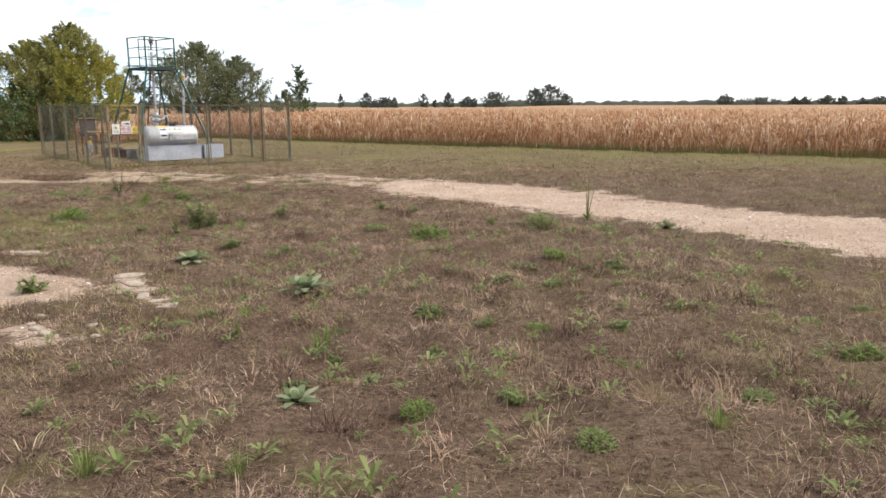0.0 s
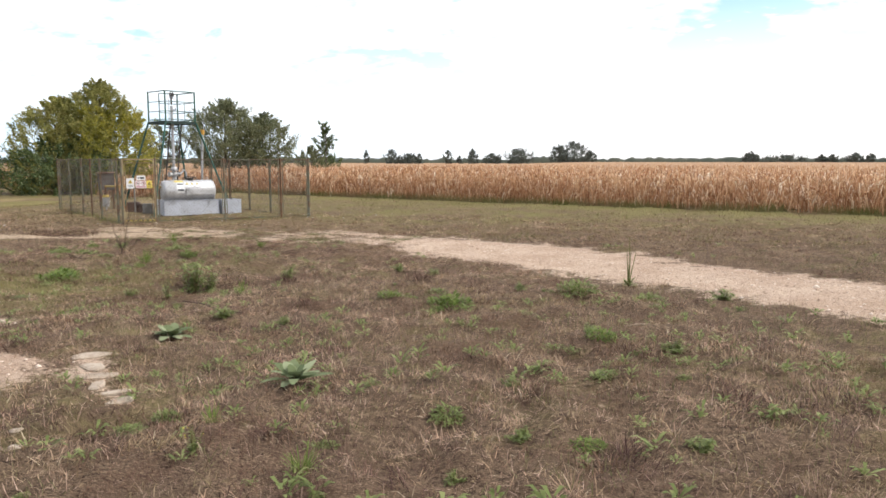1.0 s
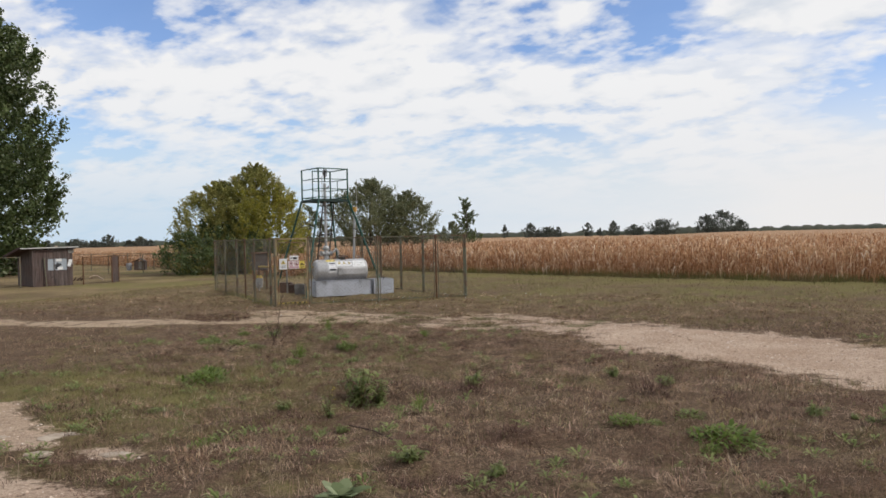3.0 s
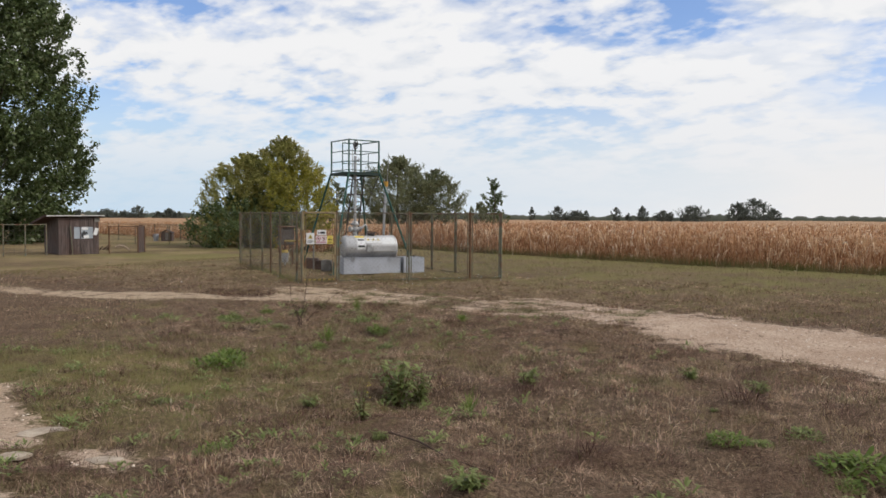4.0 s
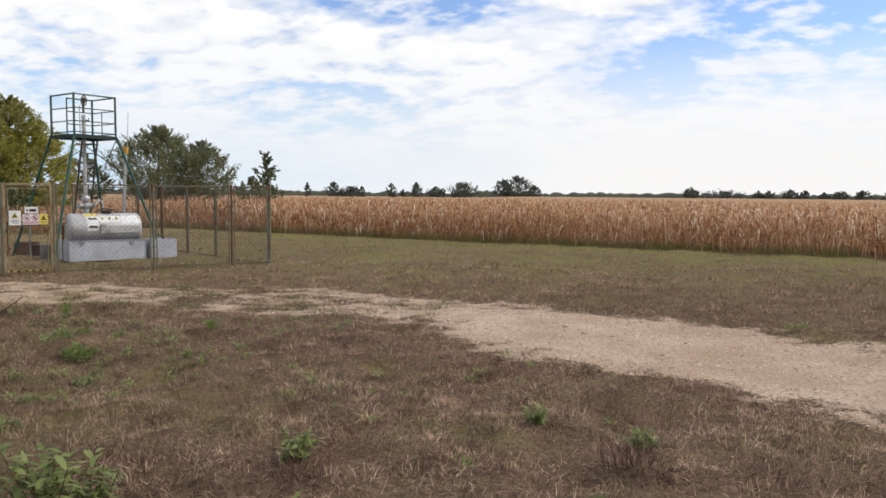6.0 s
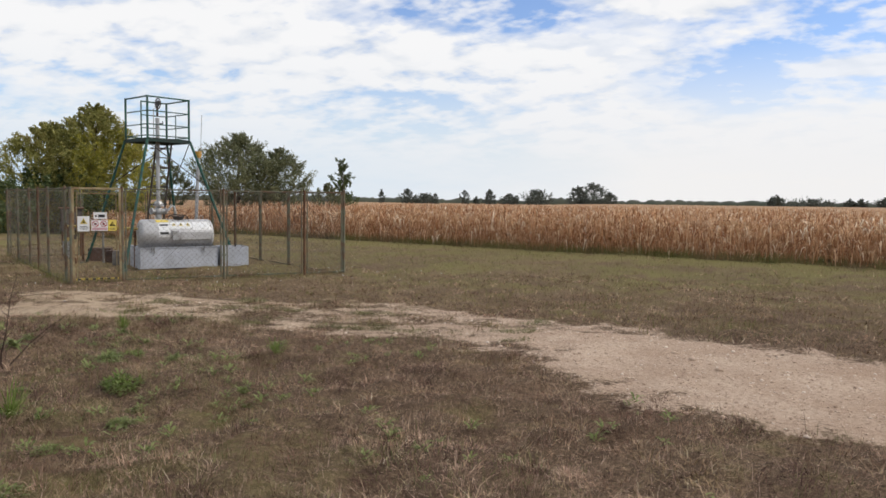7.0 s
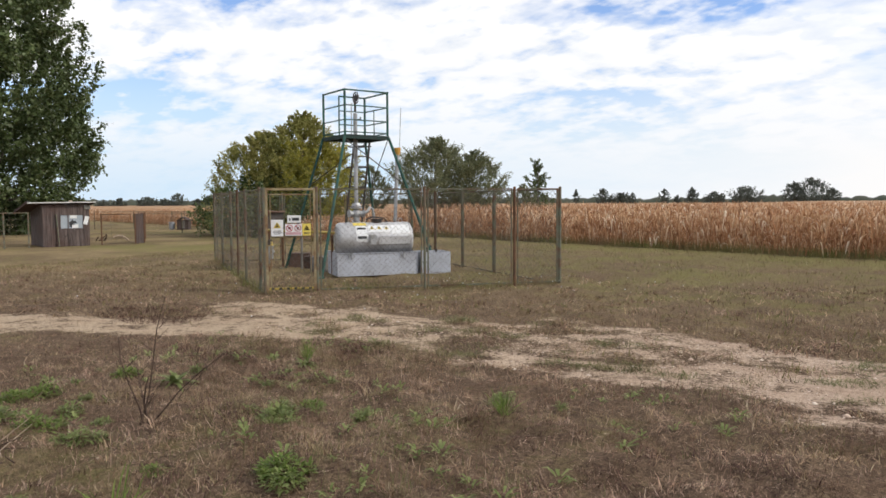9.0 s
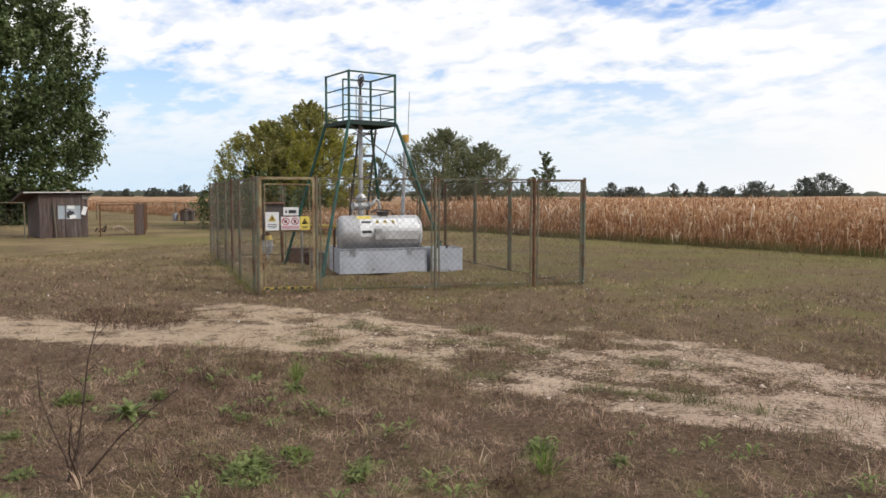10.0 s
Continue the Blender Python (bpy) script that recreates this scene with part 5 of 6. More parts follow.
def blades(xs, ys, length, width, lean, seed):
    """One leaning, tapering quad for each blade."""
    r = np.random.default_rng(seed)
    n = len(xs)
    a, b = r.uniform(0, 2 * math.pi, n), r.uniform(0, 2 * math.pi, n)
    z = ground_z(xs, ys) - 0.004
    ln = length * r.uniform(0.5, 1.35, n)
    tilt = np.clip(np.abs(r.normal(0, lean, n)), 0.02, 1.42)
    tip = np.stack([np.cos(a) * np.sin(tilt) * ln, np.sin(a) * np.sin(tilt) * ln, np.cos(tilt) * ln], 1)
    side = np.stack([np.cos(b), np.sin(b), np.zeros(n)], 1) * (width * r.uniform(0.6, 1.4, n) / 2)[:, None]
    p = np.stack([xs, ys, z], 1)
    V = np.stack([p - side, p + side, p + tip + side * 0.25, p + tip - side * 0.25], 1).reshape(-1, 3)
    return V, np.arange(4 * n).reshape(-1, 4)


def bent_tufts(xs, ys, per, spread, length, width, seed):
    """Tufts of blades that rise, bend over and lie down, each tuft combed its own way."""
    r = np.random.default_rng(seed)
    n = len(xs)
    comb, size = r.uniform(0, 2 * math.pi, n), r.uniform(0.55, 1.35, n) * (0.7 + 0.6 * value_noise(xs / 0.8, ys / 0.8, 43))
    k = np.repeat(np.arange(n), per)
    m = len(k)
    x, y = xs[k] + r.normal(0, spread, m), ys[k] + r.normal(0, spread, m)
    a = comb[k] + r.normal(0, 0.9, m)
    ln = length * size[k] * r.uniform(0.45, 1.3, m)
    t0, t1 = r.uniform(0.45, 1.35, m), r.uniform(1.1, 1.8, m)
    out = np.stack([np.cos(a), np.sin(a), np.zeros(m)], 1)
    up = np.array([0, 0, 1.0])
    p0 = np.stack([x, y, ground_z(x, y) - 0.003], 1)
    p1 = p0 + (out * np.sin(t0)[:, None] + up * np.cos(t0)[:, None]) * (ln * 0.5)[:, None]
    p2 = p1 + (out * np.sin(t1)[:, None] + up * np.cos(t1)[:, None]) * (ln * 0.5)[:, None]
    b = a + math.pi / 2 + r.normal(0, 0.5, m)
    side = np.stack([np.cos(b), np.sin(b), np.zeros(m)], 1) * (width * r.uniform(0.5, 1.3, m) / 2)[:, None]
    V = np.stack([p0 - side, p0 + side, p1 - side * 0.8, p1 + side * 0.8, p2 - side * 0.2, p2 + side * 0.2], 1).reshape(-1, 3)
    q = np.array([(0, 1, 3, 2), (2, 3, 5, 4)])
    return V, (q[None] + 6 * np.arange(m)[:, None, None]).reshape(-1, 4)


def sow(n, x0, x1, y0, y1, seed, clump=0.55, allow=None):
    """Points for blades: thinned by patches, few on bare sand."""
    r = np.random.default_rng(seed)
    xs, ys = r.uniform(x0, x1, n), r.uniform(y0, y1, n)
    tuft = 0.5 * value_noise(xs / 0.16, ys / 0.16, 21) + 0.3 * value_noise(xs / 0.6, ys / 0.6, 22) + 0.2 * value_noise(xs / 2.3, ys / 2.3, 23)
    keep = r.random(n) < np.clip((tuft - 0.22) / clump, 0.36, 1) ** 1.4
    ragged = bare_mask(xs, ys) + 0.9 * (0.6 * value_noise(xs / 0.4, ys / 0.4, 31) + 0.4 * value_noise(xs / 0.1, ys / 0.1, 32) - 0.5)
    keep &= ragged < 0.46
    if allow is not None:
        keep &= allow(xs, ys)
    return xs[keep], ys[keep]


def lay(name, label, xs, ys, length, width, lean, mat, seed):
    V, F = blades(xs, ys, length, width, lean, seed)
    tagged(new(name, arrays_to_mesh(name, V, F, mat)), label, "grass", kind="stuff")


def tall_patch(xs, ys):
    return 0.6 + 0.9 * value_noise(xs / 0.7, ys / 0.7, 41) ** 2


near = lambda x, y: (y > 2.0 - 0.3 * x - 2.0) & (x < 6.0)
xs, ys = sow(190000, -12, 6, 2.2, 18.5, 51, allow=near)
lay("dry_grass", "short matted dry brown grass", xs, ys, 0.06 * tall_patch(xs, ys), 0.0042, 2.2, M_GRASS, 61)
dark_patch = lambda x, y: 0.6 * value_noise(x / 0.85, y / 0.6, 171) + 0.4 * value_noise(x / 0.27, y / 0.22, 172)
xs, ys = sow(52000, -13, 6, 2.4, 19.5, 152, 0.7, allow=lambda x, y: near(x, y) & (np.abs(x + 0.62 * (y - 4.0) - 0.4) < 5.2) & (dark_patch(x, y) - 0.05 * (y > 12) > 0.63))
V, F = bent_tufts(xs, ys, 12, 0.06, 0.125, 0.0045, 162)
tagged(new("dead_grass_clumps", arrays_to_mesh("dead_grass_clumps", V, F, M_DEADGRASS)), "dark red-brown clumps of dead matted grass", "grass", kind="stuff")
stretch = lambda x, y: near(x, y) & (np.abs(x + 0.62 * (y - 4.0) - 0.4) < 5.2)
xs, ys = sow(60000, -14, 6, 2.4, 20.8, 151, 0.6, allow=stretch)
V, F = bent_tufts(xs, ys, 11, 0.065, 0.095, 0.0044, 161)
tagged(new("matted_grass", arrays_to_mesh("matted_grass", V, F, M_GRASS)), "matted bent tufts of dry red-brown grass", "grass", kind="stuff")
green_patch = lambda x, y: 0.55 * value_noise(x / 0.9, y / 0.9, 77) + 0.45 * value_noise(x / 0.28, y / 0.28, 79) + 0.35 * lush_mask(x, y)
xs, ys = sow(380000, -13, 6, 2.2, 20.5, 52, 0.8, allow=lambda x, y: near(x, y) & (green_patch(x, y) > 0.56))
lay("green_grass", "sparse green grass among dry stems", xs, ys, 0.075 * tall_patch(xs, ys), 0.0045, 0.95, M_TURFGREEN, 62)
xs, ys = sow(290000, -12, 5, 2.4, 19.0, 59, 0.45, allow=stretch)
lay("straw_litter", "flattened pale straw litter", xs, ys, 0.08, 0.0030, 3.2, M_LITTER, 69)
xs, ys = sow(16000, -12, 6, 2.5, 18.5, 53, 0.7)
lay("dry_grass_stems", "thin upright straw stems", xs, ys, 0.17, 0.0026, 0.35, M_GRASS, 63)
xs, ys = sow(60000, -12, -3.5, 7.5, 14.5, 57, 0.8, allow=lambda x, y: (((x + 7.6) / 3.4) ** 2 + ((y - 10.9) / 2.8) ** 2 < 0.25 + 0.9 * value_noise(x / 0.8, y / 0.8, 78)))
lay("green_grass_patch", "greener patch of short grass beside the track", xs, ys, 0.075 * tall_patch(xs, ys), 0.005, 0.7, M_GREENGRASS, 68)
# Dead brown grass; its dark blades also stand in for shadow strips here.
hollow = lambda x, y: np.minimum(((x + 14.6) / 1.1) ** 2 + ((y - 19.5) / 0.55) ** 2, ((x + 10.8) / 0.7) ** 2 + ((y - 17.4) / 0.25) ** 2) < 0.5 + value_noise(x / 0.4, y / 0.4, 35)
xs, ys = np.random.default_rng(36).uniform((-16.5, 16.8), (-9.8, 20.6), (42000, 2)).T
keep = hollow(xs, ys)
lay("shaded_brown_grass", "dark brown dead grass beside the track, its darkness standing in for shade too", xs[keep], ys[keep], 0.06, 0.007, 1.5, M_DEADGRASS, 67)
xs, ys = sow(300000, -27, 12, 8, 25, 54, allow=lambda x, y: ((y > 17.5) | (x < -12) | (x > 6)) & (y > 8 + 0.35 * (x + 12)))
lay("dry_grass_beyond", "short dry turf beyond the track", xs, ys, 0.075 * tall_patch(xs, ys), 0.007, 1.4, M_GRASS, 64)
xs, ys = sow(90000, -36, 18, 18, 40, 55, allow=lambda x, y: (y < corn_edge(x)) & (y > 19))
lay("olive_grass", "olive green turf round the fence and the field", xs, ys, 0.085 * tall_patch(xs, ys), 0.012, 0.7, M_GREENGRASS, 65)
xs, ys = sow(60000, -36, 18, 22, 44, 56, allow=lambda x, y: y < corn_edge(x))
lay("dry_grass_far", "dry turf before the maize", xs, ys, 0.08, 0.012, 0.8, M_GRASS, 66)
xs, ys = sow(15000, -22, 8, 18, 28, 155, 0.7, allow=lambda x, y: (y > 20.5) | (x < -13) | (x > -3))
V, F = bent_tufts(xs, ys, 8, 0.10, 0.12, 0.010, 165)
tagged(new("matted_grass_beyond", arrays_to_mesh("matted_grass_beyond", V, F, M_GRASS)), "matted dry turf beyond the track", "grass", kind="stuff")
r_ = np.random.default_rng(9)
xs, ys = r_.uniform((-11.5, 18.4), (-4.2, 21.4), (2600, 2)).T
keep = (value_noise(xs / 0.6, ys / 0.3, 47) > 0.69) & (bare_mask(xs, ys) > 0.12)
V, F = bent_tufts(xs[keep], ys[keep], 14, 0.06, 0.11, 0.006, 48)
tagged(new("track_grass", arrays_to_mesh("track_grass", V, F, M_TURFGREEN)), "low green grass clumps between the wheel ruts", "grass", kind="stuff")
xs = r_.uniform(-36, 24, 14000)
ys = corn_edge(xs) - np.abs(r_.normal(0, 0.35, 14000)) + 0.25
keep = value_noise(xs / 1.8, ys / 1.8, 88) > 0.28
lay("field_edge_grass", "rank green grass at the foot of the maize", xs[keep], ys[keep], 0.30, 0.014, 0.4, M_GREENGRASS, 67)
fx = np.concatenate([SW.x + U.x * r_.uniform(0, 6.2, 900), SW.x + W.x * r_.uniform(0, 9, 900)])
fy = np.concatenate([SW.y + (fx[:900] - SW.x) * U.y / U.x, SW.y + (fx[900:] - SW.x) * W.y / W.x]) + r_.normal(0, 0.12, 1800)
lay("fence_foot_grass", "longer grass along the foot of the fence", fx, fy, 0.16, 0.008, 0.4, M_GREENGRASS, 68)



def tuft_mesh(seed, n, spread, ln):
    """A bunch of bent dry blades."""
    r = np.random.default_rng(seed)
    V, F = [], []
    for k in range(n):
        a, q = r.uniform(0, 6.283), spread * r.random()
        out, side = np.array([math.cos(a), math.sin(a), 0]), np.array([-math.sin(a), math.cos(a), 0])
        L_, t_ = ln * r.uniform(0.5, 1.2), r.uniform(0.6, 1.45)
        base = out * q
        pts = [base, base + out * L_ * 0.5 * math.sin(t_ * 0.7) + np.array([0, 0, L_ * 0.5 * math.cos(t_ * 0.7)]), base + out * L_ * math.sin(t_) + np.array([0, 0, L_ * math.cos(t_) * 0.9])]
        v, f = ribbon(pts, [0.005, 0.0045, 0.0015], side)
        o = len(V)
        V += v
        F += [tuple(o + i for i in q_) for q_ in f]
    return np.array(V), np.array(F)


tufts = [tuft_mesh(s, 16, 0.08, 0.11) for s in range(6)]
xs, ys = sow(9000, -12, 6, 2.2, 18, 57, 0.5)
xs, ys = xs[:1500], ys[:1500]
Vt, Ft = scatter(tufts, xs, ys, ground_z(xs, ys) - 0.005, np.random.default_rng(3).uniform(0.45, 1.25, len(xs)), 0.15)
tagged(new("dry_tufts", arrays_to_mesh("dry_tufts", Vt, Ft, M_GRASS)), "bent tufts of dry brown grass", "grass", kind="stuff")


def forb_mesh(seed):
    """A tiny plant of a few small leaves."""
    r = np.random.default_rng(seed)
    V, F = [], []
    for k in range(12):
        a, q, z = r.uniform(0, 6.283), r.uniform(0, 0.03), r.uniform(0.005, 0.06)
        out, side = np.array([math.cos(a), math.sin(a), 0]), np.array([-math.sin(a), math.cos(a), 0])
        L_ = r.uniform(0.03, 0.07)
        p = out * q + np.array([0, 0, z])
        v, f = ribbon([p, p + out * L_ * 0.6 + np.array([0, 0, L_ * 0.4]), p + out * L_ + np.array([0, 0, L_ * 0.3])], [0.008, 0.016, 0.003], side)
        o = len(V)
        V += v
        F += [tuple(o + i for i in q_) for q_ in f]
    return np.array(V), np.array(F)


forbs = [forb_mesh(s) for s in range(6)]
xs, ys = sow(11000, -12, 6, 2.2, 19, 58, 0.9, allow=lambda x, y: value_noise(x / 0.9, y / 0.9, 91) + 0.25 * value_noise(x / 0.2, y / 0.2, 92) - 0.35 * ((x > -5.5) & (y > 11)) > 0.64)
Vt, Ft = scatter(forbs, xs, ys, ground_z(xs, ys), np.random.default_rng(4).uniform(0.5, 1.5, len(xs)), 0.2)
tagged(new("small_forbs", arrays_to_mesh("small_forbs", Vt, Ft, M_WEED)), "tiny green weeds among the dry grass", "weeds", kind="stuff")

# pebbles on the track


def pebbles(n, x0, x1, y0, y1, size, seed):
    r = np.random.default_rng(seed)
    xs, ys = r.uniform(x0, x1, n), r.uniform(y0, y1, n)
    keep = bare_mask(xs, ys) > 0.42
    xs, ys = xs[keep], ys[keep]
    n = len(xs)
    s = size * r.lognormal(0, 0.45, n)
    base = np.array([(1, 0, 0), (0, 1, 0), (-1, 0, 0), (0, -1, 0), (0, 0, 0.6), (0, 0, -0.5)], float)
    P = base[None] * (s[:, None, None] * r.uniform(0.6, 1.2, (n, 6, 1)))
    a = r.uniform(0, 6.28, n)
    c, d = np.cos(a)[:, None], np.sin(a)[:, None]
    x = P[:, :, 0] * c - P[:, :, 1] * d + xs[:, None]
    y = P[:, :, 0] * d + P[:, :, 1] * c + ys[:, None]
    z = P[:, :, 2] + (ground_z(xs, ys) + 0.1 * s)[:, None]
    V = np.stack([x, y, z], 2).reshape(-1, 3)
    tri = np.array([(0, 1, 4), (1, 2, 4), (2, 3, 4), (3, 0, 4), (1, 0, 5), (2, 1, 5), (3, 2, 5), (0, 3, 5)])
    return V, (tri[None] + 6 * np.arange(n)[:, None, None]).reshape(-1, 3)


Vp, Fp = pebbles(68000, -12, 8, 4, 21, 0.0095, 71)
Vp2, Fp2 = pebbles(2600, -9, 6, 8, 20.5, 0.014, 72)
Vp, Fp = np.concatenate([Vp, Vp2]), np.concatenate([Fp, Fp2 + len(Vp)])
tagged(new("gravel", arrays_to_mesh("gravel", Vp, Fp, M_GRAVEL)), "small pale gravel on the sandy track", "gravel", kind="stuff")


def flat_stone(r, a, b_, h):
    b = B()
    n = 9
    k = [r.uniform(0.75, 1.15) for _ in range(n)]
    low = [b.verts.new((a * k[i] * math.cos(2 * math.pi * i / n), b_ * k[i] * math.sin(2 * math.pi * i / n), -h)) for i in range(n)]
    mid = [b.verts.new((v.co.x * 1.02, v.co.y * 1.02, h * 0.3)) for v in low]
    top = [b.verts.new((v.co.x * 0.8, v.co.y * 0.8, h * r.uniform(0.7, 1.1))) for v in low]
    for u, v in ((low, mid), (mid, top)):
        for i in range(n):
            b.faces.new((u[i], u[(i + 1) % n], v[(i + 1) % n], v[i]))
    b.faces.new(top)
    return b


rs = random.Random(4)
STONES = [(-3.10, 6.85, 0.20), (-2.85, 6.60, 0.16), (-2.65, 6.40, 0.20), (-2.45, 6.15, 0.15), (-2.20, 6.05, 0.13), (-2.02, 5.83, 0.15), (-2.30, 4.85, 0.07), (-2.42, 4.95, 0.06), (-2.55, 5.02, 0.08),
          (-2.72, 5.15, 0.05), (-2.05, 5.02, 0.05), (-2.22, 5.20, 0.045), (-5.50, 8.25, 0.17), (-6.10, 8.0, 0.14), (-6.5, 8.5, 0.2), (-7.0, 8.2, 0.16), (-3.3, 5.2, 0.05), (-2.9, 5.45, 0.06)]
for x, y, a in STONES:
    st = tagged(part("stone", flat_stone(rs, a * 0.85, a * rs.uniform(0.38, 0.6), 0.014), M_STONE), "flat pale limestone lying in the dry turf", "stone", "limestones in the turf")
    st.matrix_basis = pose(x, y, gz(x, y) + 0.008, rs.uniform(-4, 4), rs.uniform(-4, 4), rs.uniform(0, 360))

# ---- weeds ----


def plant_part(name, chunks, mat, parent):
    V, F, o = [], [], 0
    for v, f in chunks:
        V += [tuple(p) for p in v]
        F += [tuple(o + i for i in q) for q in f]
        o += len(v)
    ob = new(name, arrays_to_mesh(name, np.array(V), np.array(F), mat))
    ob.parent = parent
    return ob


def leaf(base, a, rise, ln, wd, droop, seg=4):
    """A leaf blade that rises from its base and droops, with a widest middle."""
    out = np.array([math.cos(a), math.sin(a), 0])
    side = np.array([-math.sin(a), math.cos(a), 0])
    t = np.linspace(0, 1, seg + 1)
    pts = [np.asarray(base) + out * ln * s * math.cos(rise) + np.array([0, 0, ln * (s * math.sin(rise) - droop * s * s)]) for s in t]
    wid = [wd * max(0.12, math.sin(math.pi * (0.08 + 0.86 * s)) ** 0.8) for s in t]
    return ribbon(pts, wid, side)


def rosette(seed):
    r = random.Random(seed)
    t = thing("mullein", "grey-green mullein rosette with broad felted leaves", "weed", "weeds in the turf")
    ch = [leaf((0, 0, 0.02), k * 2.4 + r.uniform(-0.3, 0.3), r.uniform(0.25, 0.6) + 0.035 * k, r.uniform(0.32, 0.5) * (1 - 0.018 * k), r.uniform(0.10, 0.16), r.uniform(0.2, 0.5), 6) for k in range(22)]
    plant_part("leaves", ch, M_MULLEIN, t)
    return t


def dock(seed):
    """A rosette of many narrow leaves that arch over."""
    r = random.Random(seed)
    t = thing("dock_plant", "grey-green dock rosette with narrow arching leaves", "weed", "weeds in the turf")
    ch = [leaf((0.03 * math.cos(k), 0.03 * math.sin(k), 0.01), k * 2.4 + r.uniform(-0.4, 0.4), r.uniform(0.25, 1.15), r.uniform(0.26, 0.46), r.uniform(0.04, 0.075), r.uniform(0.25, 0.7), 5) for k in range(38)]
    plant_part("leaves", ch, M_WEED, t)
    return t


def mat_weed(seed, mat):
    r = random.Random(seed)
    t = thing("ground_weed", "low spreading bright green weed in dry turf", "weed", "weeds in the turf")
    ch = []
    for k in range(300):
        a, q = r.uniform(0, 6.283), r.random() ** 0.6 * 0.44
        h = r.uniform(0.02, 0.20) * (1.1 - q * 1.6)
        ch.append(leaf((q * math.cos(a), q * math.sin(a) * 0.75, max(0.01, h)), a + r.uniform(-1.2, 1.2), r.uniform(-0.1, 0.9), r.uniform(0.07, 0.15), r.uniform(0.028, 0.055), r.uniform(0.1, 0.5), 2))
    plant_part("leaves", ch, mat, t)
    return t


def leafy_weed(seed, bushy=False):
    r = random.Random(seed)
    t = thing("leafy_weed", "tall dense bushy green weed in dry turf" if bushy else "small bushy green weed in dry turf", "weed", "weeds in the turf")
    ch = []
    for k in range(12):
        a = k * 2.4 + r.uniform(-0.4, 0.4)
        lean, h = (r.uniform(0.1, 0.75), r.uniform(0.4, 0.62)) if bushy else (r.uniform(0.2, 1.15), r.uniform(0.22, 0.42))
        tip = Vector((math.cos(a) * math.sin(lean) * h, math.sin(a) * math.sin(lean) * h, math.cos(lean) * h))
        part("stem", tube(B(), [(0, 0, -0.02), tip * 0.5, tip], 0.008, 4, 0.004), M_GREENGRASS, t)
        for j in range(24):
            q = tip * (0.12 + 0.9 * j / 23)
            ch.append(leaf(q, r.uniform(0, 6.283), r.uniform(-0.2, 0.8), r.uniform(0.08, 0.16), r.uniform(0.026, 0.05), r.uniform(0.1, 0.6), 3))
    plant_part("leaves", ch, M_WEED, t)
    return t


def tussock(seed):
    r = random.Random(seed)
    t = thing("grass_tussock", "yellow-green upright tussock of grass", "grass", "tussocks in the turf")
    ch = []
    for k in range(60):
        a, q = r.uniform(0, 6.283), r.uniform(0, 0.14)
        ch.append(leaf((q * math.cos(a), q * math.sin(a), 0), a + r.uniform(-0.7, 0.7), r.uniform(0.8, 1.45), r.uniform(0.35, 0.9), r.uniform(0.012, 0.022), r.uniform(0.1, 0.6), 4))
    plant_part("tuft", ch, M_BRIGHT, t)
    return t


def tall_weed(seed, flower):
    r = random.Random(seed)
    t = thing("tall_weed", "tall leafy weed with yellow flowers" if flower else "tall upright weed with thin leafy stalks", "weed", "weeds in the turf")
    ch = []
    if not flower:
        ch += [leaf((0, 0, 0.02), k * 2.4, r.uniform(0.3, 1.2), r.uniform(0.16, 0.30), r.uniform(0.03, 0.055), r.uniform(0.2, 0.6), 3) for k in range(34)]
    for k in range(4 if not flower else 6):
        a, lean, h = k * 1.7 + r.uniform(-0.4, 0.4), r.uniform(0.03, 0.35 if flower else 0.22), r.uniform(0.7, 1.05)
        tip = Vector((math.cos(a) * math.sin(lean) * h, math.sin(a) * math.sin(lean) * h, math.cos(lean) * h))
        part("stem", tube(B(), [(0, 0, -0.02), tip * 0.5, tip], 0.011, 5, 0.005), M_GREENGRASS, t)
        for j in range(16):
            q = tip * (0.08 + 0.85 * j / 16)
            big = (1.2 - j / 16) * (1.0 if flower else 0.3)
            ch.append(leaf(q, r.uniform(0, 6.283), r.uniform(-0.1, 0.8), r.uniform(0.14, 0.26) * big, r.uniform(0.04, 0.075) * big, r.uniform(0.2, 0.6), 3))
    plant_part("leaves", ch, M_WEED, t)
    if flower:
        b = B()
        for k in range(6):
            bmesh.ops.create_icosphere(b, subdivisions=1, radius=0.018, matrix=Matrix.Translation((r.uniform(-0.2, 0.2), r.uniform(-0.2, 0.2), r.uniform(0.5, 0.9))) @ Matrix.Diagonal((1, 1, 0.5, 1)))
        part("flowers", b, M_FLOWER, t, "small yellow flowers")
    return t


def place(protos, spots, unit, seed, squash=1.0):
    """The first spot takes the built plant, the others copies of it, each turned and sized."""
    r = random.Random(seed)
    used = set()
    for k, (x, y, wd) in enumerate(spots):
        p = protos[k % len(protos)]
        s = wd / unit * r.uniform(0.95, 1.1)
        m = pose(x, y, gz(x, y) - 0.005, 0, 0, r.uniform(0, 360)) @ Matrix.Diagonal((s, s, s * squash * r.uniform(0.85, 1.1), 1))
        if k < len(protos):
            p.matrix_basis = m
        else:
            c = copy_thing(p, pose(0, 0, 0))
            c.matrix_basis = m


